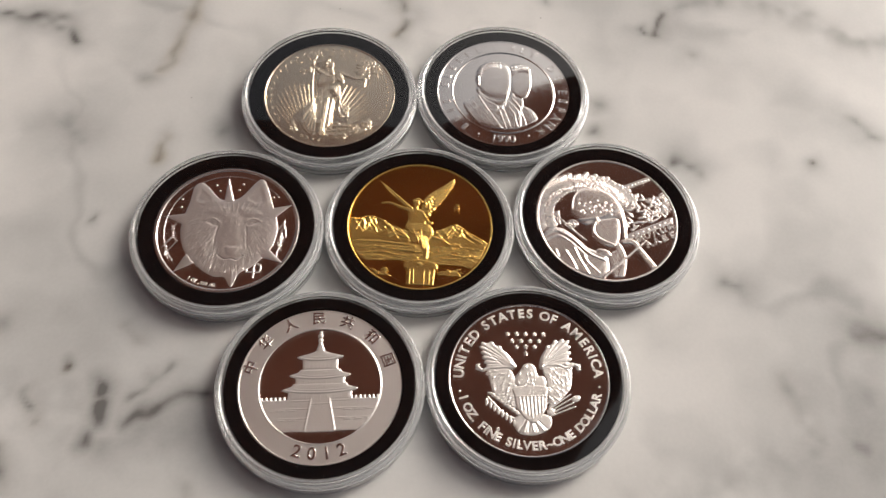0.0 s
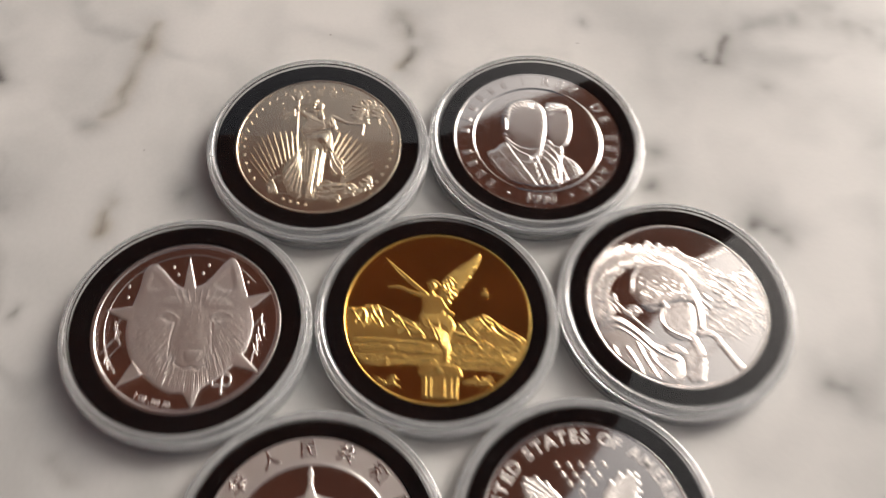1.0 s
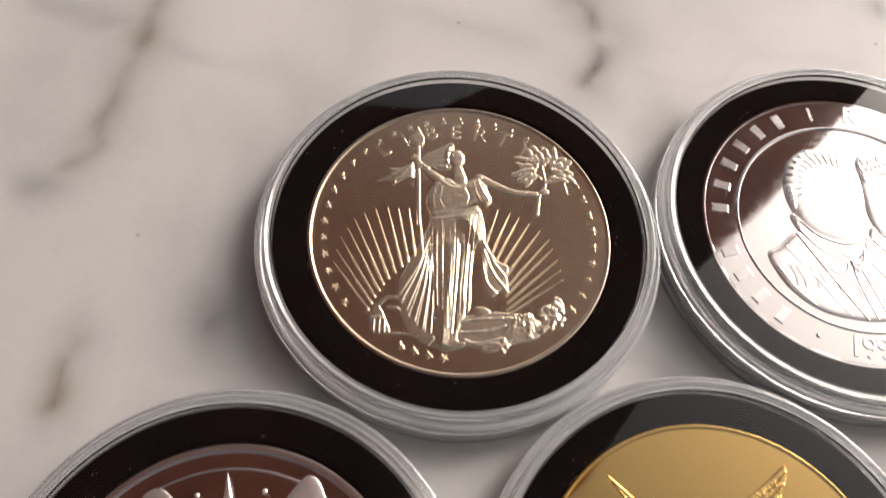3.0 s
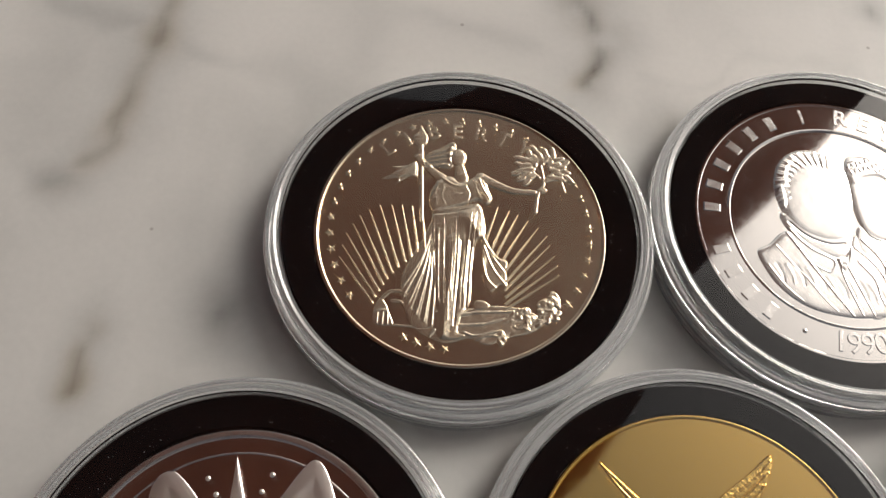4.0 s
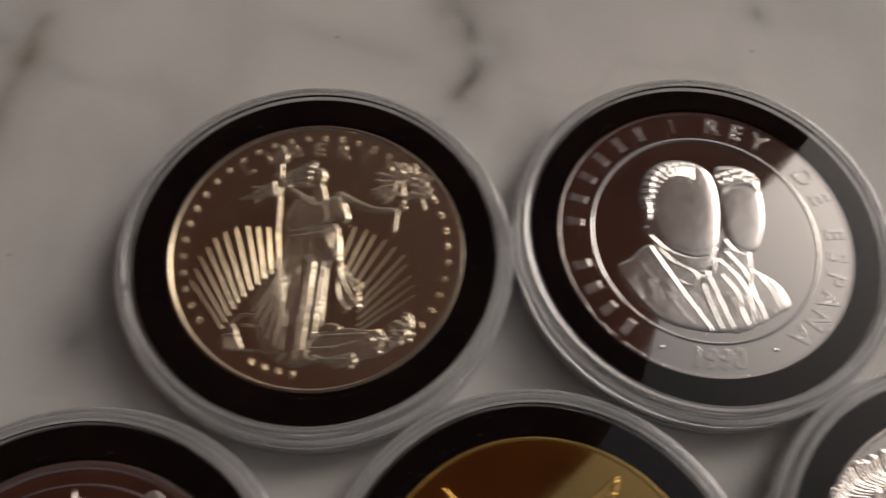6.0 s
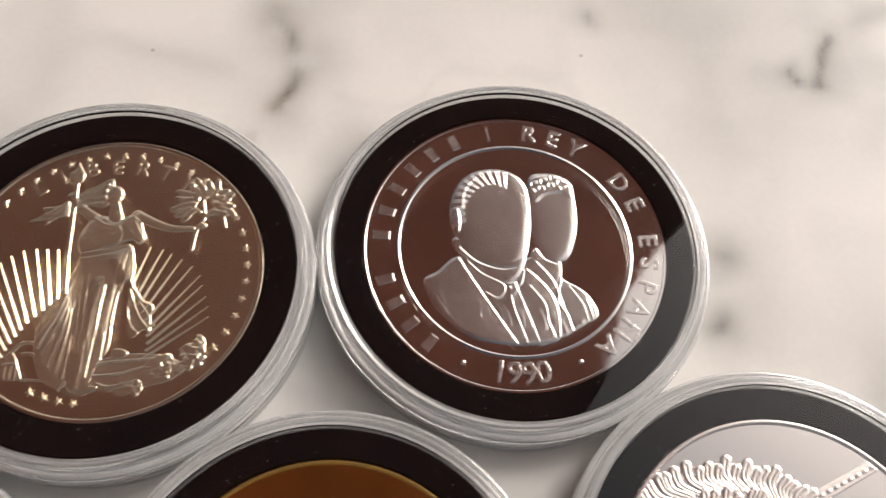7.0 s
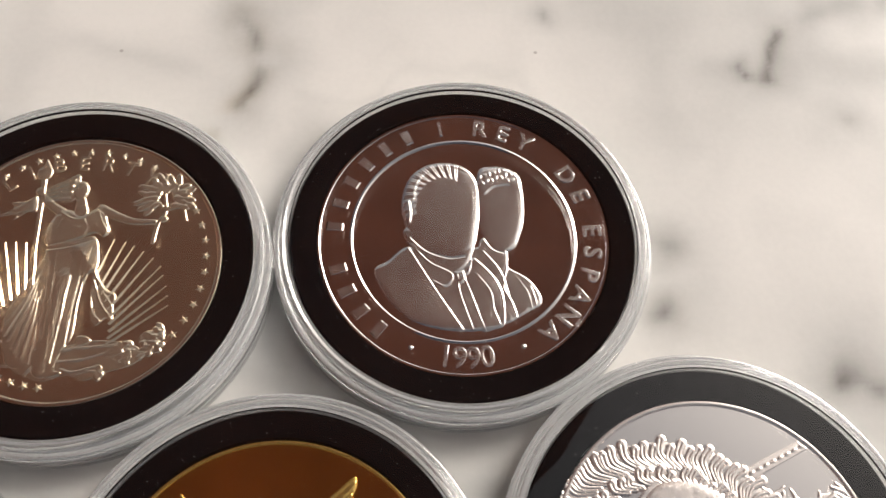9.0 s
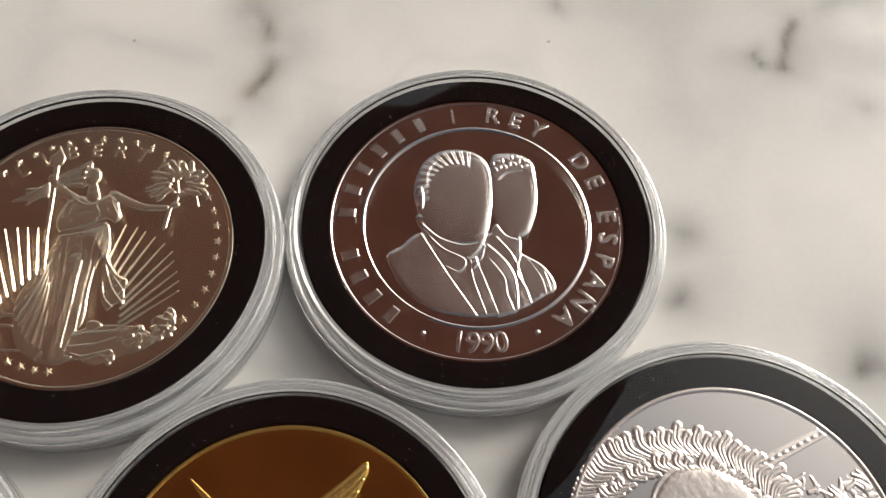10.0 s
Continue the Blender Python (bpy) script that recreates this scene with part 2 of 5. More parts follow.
def star_mesh(size, high, mat):
    pts = [((size if k % 2 == 0 else size * 0.42) * MM * math.cos(math.pi * (0.5 + k / 5)), (size if k % 2 == 0 else size * 0.42) * MM * math.sin(math.pi * (0.5 + k / 5)), -0.02 * MM) for k in range(10)]
    return mesh_of("star", pts + [(0, 0, high * MM)], [(k, (k + 1) % 10, 10) for k in range(10)], mat, False)


def dot_mesh(size, high, mat):
    rings = [(1, -0.02), (0.8, 0.6 * high), (0.4, 0.95 * high), (0, high)]
    return lathe("dot", [(size * r, z) for r, z in rings], mat, 12, False, 80)


def ray_mesh(length, wide, high, mat):
    """A ridge that thins towards its far end."""
    w, t = wide * MM, wide * 0.35 * MM
    v = [(0, -w, -0.02 * MM), (0, w, -0.02 * MM), (length * MM, t, -0.02 * MM), (length * MM, -t, -0.02 * MM), (0, 0, high * MM), (length * 0.98 * MM, 0, high * 0.9 * MM)]
    return mesh_of("ray", v, [(0, 3, 5, 4), (1, 4, 5, 2), (0, 4, 1), (3, 2, 5)], mat, False)


# ---- the setting ----
def slab(name, outline, z0, z1, mat):
    """A flat plate over an outline."""
    n = len(outline)
    verts = [(x, y, z) for z in (z0, z1) for x, y in outline]
    faces = [tuple(range(n))[::-1], tuple(range(n, 2 * n))] + [(k, (k + 1) % n, n + (k + 1) % n, n + k) for k in range(n)]
    return mesh_of(name, verts, faces, mat, False)


paving = tinted(bumped(material("pale_paving", (0.3, 0.28, 0.26), 0.8), 40, 0.4, 0.004), 6, (0.24, 0.22, 0.2), (0.34, 0.31, 0.28))
panel_brown = tinted(bumped(material("panel_red_brown", (0.2, 0.07, 0.045), 0.6), 60, 0.3, 0.002), 5, (0.15, 0.05, 0.032), (0.23, 0.08, 0.05))
tagged(new("ground", slab("ground", [(-900, -900), (900, -900), (900, 900), (-900, 900)], -0.95, -0.75, paving)),
       "pale stone paving stretching out around the table", "ground", kind="structure")
# Unseen brown panel, added so the mirror-bright coins reflect brown beside the pale sky.
PANEL_HEIGHT = 1.6
# outline per metre of height over the table, cut to fit those reflections
PANEL_OUTLINE = [(0.8, 1.0), (0.4, 0.95), (0.15, 0.84), (0.0, 0.75), (-1.56, 0.75), (-1.56, -1.6), (-1.4, -1.6), (0.0, 0.03), (0.2, 0.22), (0.27, 0.32), (0.31, 0.44), (0.37, 0.52), (0.5, 0.65)]
tagged(new("ceiling", slab("ceiling", [(PANEL_HEIGHT * u, 0.15 + PANEL_HEIGHT * v) for u, v in PANEL_OUTLINE], PANEL_HEIGHT, PANEL_HEIGHT + 0.06, panel_brown)),
       "unseen red-brown panel added overhead for the coins to reflect", "ceiling", kind="structure")
# plain wall, also unseen and added, below the panel's west edge
tagged(new("wall_west", slab("wall_west", [(-2.65, 0.15 - 1.6 * PANEL_HEIGHT), (-2.5, 0.15 - 1.6 * PANEL_HEIGHT), (-2.5, 0.15 + 0.75 * PANEL_HEIGHT), (-2.65, 0.15 + 0.75 * PANEL_HEIGHT)], -0.75, PANEL_HEIGHT, panel_brown)),
       "unseen plain red-brown wall added under the panel's west edge", "wall", kind="structure")


# ---- the marble table ----
def veins(x, y):
    """How dark and how ochre the marble is at each place (metres)."""
    warp = 0.0034
    u = x + warp * (0.4 * value_noise(x, y, 0.02, 21) + 0.5 * value_noise(x, y, 0.009, 22) + 0.3 * value_noise(x, y, 0.004, 24))
    v = y + warp * (0.4 * value_noise(x, y, 0.02, 31) + 0.5 * value_noise(x, y, 0.009, 32) + 0.3 * value_noise(x, y, 0.004, 34))
    dark, ochre = np.zeros(x.shape), np.zeros(x.shape)
    broken = np.clip(0.5 + 0.45 * value_noise(x, y, 0.006, 41) + 0.3 * value_noise(x, y, 0.0028, 42), 0, 1.2)
    # veins and a soft shade band: points in millimetres, width, strength, share of ochre
    for pts, wide, deep, warm in VEINS_WEST + VEINS_SHADE_EAST:
        p = np.array(pts, float) * MM
        d = np.full(x.shape, 1e9)
        a, b = (p[:-1], p[1:]) if len(p) > 1 else (p, p)
        for s, e in zip(a, b):
            k = np.clip(((u - s[0]) * (e - s)[0] + (v - s[1]) * (e - s)[1]) / max((e - s) @ (e - s), 1e-12), 0, 1)
            d = np.minimum(d, np.hypot(u - s[0] - k * (e - s)[0], v - s[1] - k * (e - s)[1]))
        w = wide * MM
        dark = np.maximum(dark, deep * (0.75 * np.exp(-(d / w) ** 2) * broken + 0.35 * np.exp(-(d / (0.4 * w)) ** 2) * broken + 0.42 * np.exp(-(d / (3.0 * w)) ** 2)))
        ochre = np.maximum(ochre, warm * np.exp(-(d / (1.3 * w)) ** 2) * broken)
    cloud = 0.5 + 0.5 * value_noise(u, v, 0.05, 51) * 0.7 + 0.25 * value_noise(u, v, 0.022, 52)
    web = np.exp(-(np.abs(value_noise(u, v, 0.045, 61) + 0.4 * value_noise(u, v, 0.018, 62)) / 0.09) ** 2)
    dark = np.maximum(dark, 0.2 * web * np.clip(cloud, 0, 1)) + 0.46 * np.clip(cloud - 0.38, 0, 1) + 0.10 * np.clip(value_noise(u, v, 0.012, 71) * value_noise(u, v, 0.03, 72) * 2, 0, 1)
    mottle = value_noise(u, v, 0.017, 81) + 0.6 * value_noise(u, v, 0.008, 82) + 0.3 * value_noise(u, v, 0.0035, 83)
    dark = dark + 0.07 * np.clip(mottle + 0.2, 0, 1.5)
    return np.clip(dark, 0, 1), np.clip(ochre, 0, 1)


VEINS_WEST = [
    ([(-104, 74), (-80, 62), (-60, 66)], 10.0, 0.22, 0.0),
    ([(-83, 76), (-82, 74.5)], 1.5, 0.85, 0.1),
    ([(-81.2, 71), (-80.2, 66)], 1.25, 1.0, 0.1),
    ([(-82.4, 63.6), (-82.2, 61.4)], 1.2, 0.95, 0.15),
    ([(-82, 76), (-81, 68), (-82, 61)], 2.4, 0.35, 0.1),
    ([(-73, 67), (-67.3, 71), (-62, 74), (-55, 76)], 1.7, 0.55, 0.1),
    ([(-74, 73.5), (-70, 78), (-64.5, 81)], 1.3, 0.4, 0.1),
    ([(-91.1, 80.7)], 1.1, 0.75, 0.5),
    ([(-100.8, 74), (-98.5, 69.5)], 2.0, 0.45, 0.1),
    ([(-96.5, 65.7)], 1.6, 0.3, 0.1),
    ([(-103, 57), (-101, 52)], 2.8, 0.5, 0.15),
    ([(-58.7, 51.4)], 2.2, 0.35, 0.1),
    ([(-75, 88.7), (-77, 93)], 1.7, 0.3, 0.1),
    ([(-140, 196), (-118, 194), (-114, 187)], 2.0, 0.6, 0.1),
    ([(-82, 206), (-82, 194), (-84, 186), (-88, 178), (-91, 174)], 1.7, 0.28, 0.4),
    ([(-91, 174)], 1.3, 0.75, 0.5),
    ([(-63, 155)], 2.4, 0.8, 0.15),
    ([(-79, 152), (-80, 142)], 1.2, 0.4, 0.7),
    ([(-95, 124)], 0.7, 0.6, 0.3),
    ([(-112, 160), (-104, 150)], 4.0, 0.2, 0.0),
    ([(-110, 92), (-122, 84)], 4.0, 0.3, 0.05),
]
VEINS_SHADE_EAST = [
    # broad soft shade beyond the eagle capsule, put into the marble's colour
    ([(36, 40), (80, 62), (112, 80)], 9.0, 0.22, 0.0),
    ([(-16, 212), (-14, 203), (-17, 196)], 1.8, 0.65, 0.35),
    ([(-16, 198), (-21, 192)], 1.5, 0.35, 0.6),
    ([(-4, 187)], 2.2, 0.6, 0.25),
    ([(46, 173)], 2.6, 0.55, 0.1),
    ([(46, 163)], 2.8, 0.6, 0.1),
    ([(69, 212), (66, 202)], 1.6, 0.5, 0.2),
    ([(61, 206), (63, 203)], 1.0, 0.6, 0.2),
    ([(68, 153), (76, 150)], 1.8, 0.5, 0.1),
    ([(79, 115), (84, 113)], 2.4, 0.6, 0.1),
    ([(113, 101), (124, 100)], 3.0, 0.38, 0.1),
    ([(109, 153)], 1.0, 0.6, 0.3),
    ([(76, 195)], 1.6, 0.35, 0.1),
    ([(129, 165), (124, 172)], 2.2, 0.5, 0.1),
    ([(95, 224), (112, 214), (128, 206), (150, 204)], 5.0, 0.35, 0.05),
    ([(72, 216), (90, 220)], 4.0, 0.3, 0.0),
    ([(31, 214)], 1.0, 0.35, 0.0),
    ([(90, 84), (96, 72), (108, 70)], 3.5, 0.3, 0.05),
]


def marble_table():
    """A slab whose top is close-meshed where the coins lie, on a plain pedestal."""
    xs = np.concatenate([np.linspace(-0.55, -0.17, 10)[:-1], np.arange(-0.17, 0.1801, 0.0009), np.linspace(0.18, 0.55, 10)[1:]])
    ys = np.concatenate([np.linspace(-0.28, 0.03, 8)[:-1], np.arange(0.03, 0.2451, 0.0009), np.linspace(0.245, 0.52, 8)[1:]])
    x, y = np.meshgrid(xs, ys)
    n, m = x.shape
    verts = np.stack([x.ravel(), y.ravel(), np.zeros(x.size)], 1).tolist()
    ids = np.arange(n * m).reshape(n, m)
    faces = np.stack([ids[:-1, :-1], ids[:-1, 1:], ids[1:, 1:], ids[1:, :-1]], -1).reshape(-1, 4).tolist()
    rim = list(ids[0, :]) + list(ids[1:, -1]) + list(ids[-1, -2::-1]) + list(ids[-2:0, 0])
    rim = [int(i) for i in rim]
    low = len(verts)
    verts += [(verts[i][0], verts[i][1], -0.02) for i in rim]
    k = len(rim)
    faces += [(rim[(i + 1) % k], rim[i], low + i, low + (i + 1) % k) for i in range(k)]
    faces.append(tuple(low + i for i in range(k))[::-1])
    me = mesh_of("table_top", verts, faces, marble, False)
    dark, ochre = veins(x, y)
    col = np.zeros((len(verts), 4), np.float32)
    col[:n * m, 0], col[:n * m, 1] = dark.ravel(), ochre.ravel()
    attr = me.color_attributes.new("veining", "FLOAT_COLOR", "POINT")
    attr.data.foreach_set("color", col.ravel())
    table = new("marble_table")
    part("table_top", me, table, "polished white marble with grey veins")
    part("pedestal", lathe("pedestal", [(0, -750), (220, -750), (215, -730), (60, -700), (45, -400), (60, -60), (160, -20.5), (0, -20.5)], pedestal_metal, 48, False), table)
    return tagged(table, "polished white marble table top with grey and ochre veins", "table")


def marble_material():
    m = material("veined_marble", (0.72, 0.7, 0.67), 0.38, Specular_IOR_Level=0.3)
    n, l = m.node_tree.nodes, m.node_tree.links
    at = n.new("ShaderNodeAttribute")
    at.attribute_name = "veining"
    sep = n.new("ShaderNodeSeparateColor")
    l.new(at.outputs["Color"], sep.inputs["Color"])
    # fine crystalline grain breaks up the veins
    grain = noise_node(m, 900, 6)
    mul = n.new("ShaderNodeMath")
    mul.operation = "MULTIPLY_ADD"
    mul.inputs[1].default_value, mul.inputs[2].default_value = 0.09, -0.045
    l.new(grain.outputs["Fac"], mul.inputs[0])
    add = n.new("ShaderNodeMath")
    add.operation = "ADD"
    l.new(sep.outputs["Red"], add.inputs[0])
    l.new(mul.outputs["Value"], add.inputs[1])
    ramp = n.new("ShaderNodeValToRGB")
    e = ramp.color_ramp.elements
    e[0].position, e[0].color = 0.0, (0.74, 0.72, 0.69, 1)
    e[1].position, e[1].color = 0.85, (0.16, 0.155, 0.15, 1)
    mid = e.new(0.3)
    mid.color = (0.53, 0.525, 0.505, 1)
    l.new(add.outputs["Value"], ramp.inputs["Fac"])
    mix = n.new("ShaderNodeMix")
    mix.data_type, mix.blend_type = "RGBA", "MULTIPLY"
    mix.inputs["B"].default_value = (0.78, 0.62, 0.40, 1)
    l.new(sep.outputs["Green"], mix.inputs["Factor"])
    # a few tiny dark specks in the stone
    cells = n.new("ShaderNodeTexVoronoi")
    cells.inputs["Scale"].default_value = 45
    co = n.new("ShaderNodeTexCoord")
    l.new(co.outputs["Object"], cells.inputs["Vector"])
    speck = n.new("ShaderNodeMapRange")
    speck.inputs["From Min"].default_value, speck.inputs["From Max"].default_value = 0.010, 0.018
    speck.inputs["To Min"].default_value, speck.inputs["To Max"].default_value = 0.45, 0.0
    l.new(cells.outputs["Distance"], speck.inputs["Value"])
    dust = n.new("ShaderNodeMix")
    dust.data_type = "RGBA"
    dust.inputs["B"].default_value = (0.12, 0.09, 0.07, 1)
    l.new(speck.outputs["Result"], dust.inputs["Factor"])
    l.new(ramp.outputs["Color"], mix.inputs["A"])
    l.new(mix.outputs["Result"], dust.inputs["A"])
    l.new(dust.outputs["Result"], n["Principled BSDF"].inputs["Base Color"])
    return m


marble = marble_material()
pedestal_metal = varied(material("dark_iron", (0.05, 0.05, 0.05), 0.5, 0.8), 30, 0.4, 0.6)
marble_table()


# ---- capsules ----
lint_grey = material("grey_lint", (0.35, 0.34, 0.33), 0.9)
FLOOR, FACE = 1.6, 4.6
lid_mesh = lathe("lid", [(0, 6.2), (23.5, 6.2), (23.5, 5.4), (0, 5.4)], acrylic, 160, False, 28)
# the moulded wall round the lid is a little cloudier than its flat top
# two halves meet in a seam half way up; a lip stands up round the lid
collar_mesh = lathe("collar", [(23.51, 6.2), (23.75, 6.2), (23.9, 6.24), (24.15, 6.44), (24.3, 6.5), (24.48, 6.45), (24.58, 6.2), (24.62, 5.4), (24.68, 4.85), (24.78, 4.72), (24.9, 4.76), (25.1, 4.92), (25.25, 4.96), (25.5, 4.88), (25.68, 4.65), (25.74, 4.3), (25.74, 3.3), (25.65, 3.15), (23.6, 3.15), (23.55, 5.2), (23.51, 5.4)], acrylic_edge, 192, True, 40)
skirt_mesh = lathe("skirt", [(23.6, 3.1), (25.65, 3.1), (25.74, 2.95), (25.74, 0.6), (25.6, 0.2), (25.3, 0.05), (23.75, 0.04), (23.6, 0.2)], acrylic_edge, 192, True, 40)
base_mesh = lathe("base", [(0, 0.04), (23.3, 0.04), (23.45, 0.15), (23.48, 1.4), (23.4, 1.6), (0, 1.6)], acrylic, 160, False, 28)


def capsule(x, y, coin_radius, turn, label):
    top = new("coin_capsule")
    top.matrix_basis = pose(x * MM, y * MM, 0, 0, 0, turn)
    for name, me in (("lid", lid_mesh), ("base", base_mesh)):
        ob = part(name, me, top, "clear acrylic " + name)
        ob.visible_shadow = False
    part("collar", collar_mesh, top, "moulded clear acrylic collar").visible_shadow = False
    part("skirt", skirt_mesh, top, "moulded clear acrylic skirt")
    r = coin_radius + 0.06
    ring = lathe("foam_ring", [(r, FLOOR), (23.25, FLOOR), (23.3, 4.9), (23.1, 5.15), (r + 0.3, 5.18), (r + 0.06, 5.1), (r, 4.9)], foam_black, 128, True, 50)
    part("foam_ring", ring, top, "black foam ring gripping the coin")
    # lint caught on the foam
    rng = random.Random(int(x * 10) + 5)
    verts, faces = [], []
    for k in range(70):
        a, q = rng.uniform(0, 2 * math.pi), rng.choice((rng.uniform(r + 0.4, 22.9), rng.uniform(r + 0.3, r + 0.9)))
        px, py, s, t = q * math.cos(a), q * math.sin(a), rng.uniform(0.03, 0.08), rng.uniform(0, 6.3)
        n = len(verts)
        for c, d, h in ((1.8, 0, 0), (-0.9, 0.8, 0), (-0.9, -0.8, 0), (0, 0, 1.2)):
            verts.append(((px + s * (c * math.cos(t) - d * math.sin(t))) * MM, (py + s * (c * math.sin(t) + d * math.cos(t))) * MM, (5.17 + s * h) * MM))
        faces += [(n, n + 1, n + 3), (n + 1, n + 2, n + 3), (n + 2, n, n + 3), (n, n + 2, n + 1)]
    tagged(part("lint", mesh_of("lint", verts, faces, lint_grey, False), top), kind="stuff")
    return tagged(top, label, "coin capsule", "coin capsules on the marble")


def blank(x, y, radius, label, mat, rim_mat, rim=0.045, rim_high=0.22, band=None, band_mat=None):
    """A coin's disc, its raised rim and, where it has one, a raised flat band. Its face lies at height nought."""
    coin = new("coin")
    coin.matrix_basis = pose(x * MM, y * MM, FACE * MM)
    inner = radius * (1 - rim)
    low = FLOOR - FACE
    field_r = radius * (band or 1 - rim)
    part("field", lathe("field", [(0, 0), (field_r, 0), (field_r, -0.3), (radius - 0.4, -0.35), (radius - 0.4, low), (0, low)], mat, 160, False, 30), coin, "mirror-smooth struck field")
    if band:
        part("band", lathe("band", [(field_r, -0.28), (field_r, 0.2), (field_r + 0.12, 0.26), (field_r + 0.3, 0.2), (field_r + 0.42, 0.14), (field_r + 0.5, 0.14), (radius - 0.6, 0.14), (radius - 0.5, 0.14), (radius - 0.5, -0.28)], band_mat, 160, True, 24), coin, "raised flat band round the field")
        inner = radius - 0.5
        part("edge", lathe("edge", [(inner, low), (inner, 0.13), (inner + 0.1, 0.19), (radius - 0.12, 0.19), (radius, 0.08), (radius, low + 0.1), (radius - 0.1, low)], rim_mat, 160, True, 30), coin)
    else:
        w = radius - inner
        part("rim", lathe("rim", [(inner, -0.3), (inner, 0.02), (inner + 0.08, rim_high * 0.55), (inner + 0.2 * w, rim_high * 0.88), (inner + 0.45 * w, rim_high), (inner + 0.7 * w, rim_high * 0.92), (inner + 0.88 * w, rim_high * 0.66), (radius, 0.0), (radius, low + 0.1), (radius - 0.1, low), (radius - 0.45, low), (radius - 0.45, -0.3)], rim_mat, 160, True, 58), coin, "raised polished rim")
    return tagged(coin, label, "coin", "coins in capsules")


def band_of(coin):
    """The raised band that carries a coin's writing."""
    return next(c for c in coin.children if c.name.startswith("band"))


def statue_coin(x, y):
    R = 19.32
    coin = blank(x, y, R, "pale warm silver round with a robed statue, sun rays and stars", warm_mirror, warm_mirror, 0.04)
    rng = random.Random(4)
    # sun rays fan out from behind the figure
    for sx, sy, near0, near1, tips in ((-0.12, -1.15, 1.0, 0.74, [(-0.27, 0.15), (-0.34, 0.16), (-0.41, 0.16), (-0.48, 0.16), (-0.56, 0.15), (-0.63, 0.11), (-0.69, 0.06), (-0.73, -0.01), (-0.77, -0.08), (-0.79, -0.17), (-0.8, -0.26)]),
                                       (-0.06, -0.85, 0.75, 0.45, [(0.25, 0.19), (0.33, 0.17), (0.39, 0.14), (0.46, 0.1), (0.53, 0.05), (0.59, -0.01), (0.61, -0.08), (0.64, -0.16), (0.66, -0.23), (0.67, -0.3)])):
        for k, (tx, ty) in enumerate(tips):
            a, far = math.atan2(ty - sy, tx - sx), math.hypot(tx - sx, ty - sy)
            start = near0 + (near1 - near0) * k / 9
            at = pose((sx + start * math.cos(a)) * R * MM, (sy + start * math.sin(a)) * R * MM, 0, 0, 0, math.degrees(a))
            part("ray", ray_mesh((far - start) * R, 0.24, 0.2, warm_satin), coin, at=at)
    star = star_mesh(0.74, 0.3, warm_satin)
    for k in range(33):
        a = radians(-35 + 252 * k / 32)
        part("star", star, coin, at=pose(0.885 * R * MM * math.cos(a), 0.885 * R * MM * math.sin(a), 0, 0, 0, math.degrees(a) - 90))
    for a in (247, 253, 259, 265):
        part("star", star, coin, at=pose(0.87 * R * MM * math.cos(radians(a)), 0.87 * R * MM * math.sin(radians(a)), 0, 0, 0, a - 90))
    for char, px, py, lean in (("L", -0.54, 0.61, 40), ("I", -0.4, 0.7, 30), ("B", -0.22, 0.765, 15), ("E", -0.05, 0.785, 2), ("R", 0.12, 0.78, -9), ("T", 0.28, 0.745, -21), ("Y", 0.43, 0.675, -33)):
        part("letter", glyph(char, 3.1, warm_satin), coin, at=pose(px * R * MM, py * R * MM, 0, 0, 0, lean))
    g = Relief(R, 0.07, (-0.62, 0.75, -0.95, 0.85))
    g.poly([(-0.263, -0.749), (-0.073, -0.827), (0.0785, -0.784), (0.198, -0.824), (0.317, -0.772), (0.506, -0.708), (0.525, -0.605), (0.404, -0.557), (0.213, -0.549), (0.00571, -0.604), (-0.179, -0.709)], 0.14, 0.05)
    for pts in ([(-0.00384, -0.634), (0.127, -0.605), (0.317, -0.587), (0.456, -0.565)], [(0.0185, -0.698), (0.162, -0.683), (0.3, -0.639)], [(0.0471, -0.75), (0.129, -0.764), (0.283, -0.72)], [(0.0892, -0.808), (0.197, -0.76), (0.351, -0.77)], [(-0.144, -0.742), (-0.176, -0.797), (-0.123, -0.841)]):
        g.line(pts, 0.014, 0.006, 0.09, "add")
    part("rock", g.rough(0.035, 0.6).mesh("rock", warm_satin), coin)
    g = Relief(R, 0.062, (-0.72, 0.8, -0.9, 0.85))
    # the cloak behind, flaring to both sides
    g.poly([(-0.183, 0.0564), (-0.25, -0.0767), (-0.334, -0.251), (-0.381, -0.407), (-0.349, -0.609), (-0.288, -0.729), (-0.162, -0.729), (-0.0464, -0.593), (-0.0617, -0.0972)], 0.2, 0.06)
    g.poly([(0.146, -0.0246), (0.198, -0.113), (0.256, -0.189), (0.317, -0.224), (0.313, -0.31), (0.321, -0.408), (0.275, -0.396), (0.215, -0.448), (0.165, -0.356)], 0.2, 0.04)
    # the long skirt, the forward leg and the standing one
    g.poly([(-0.18, 0.159), (-0.0333, 0.173), (0.113, 0.207), (0.159, 0.0859), (0.168, -0.0353), (0.111, -0.0868), (0.0859, -0.284), (0.0833, -0.512), (0.0436, -0.602), (0.00916, -0.734), (0.0478, -0.782), (-0.0567, -0.809), (-0.136, -0.771), (-0.163, -0.599), (-0.176, -0.3), (-0.201, -0.0257)], 0.34, 0.08)
    g.line([(0.0494, 0.0913), (0.125, -0.054), (0.132, -0.282), (0.139, -0.527)], 0.085, 0.032, 0.2, "add")
    g.line([(-0.0402, -0.0959), (-0.0604, -0.369), (-0.0809, -0.594), (-0.0884, -0.775)], 0.06, 0.04, 0.12, "add")
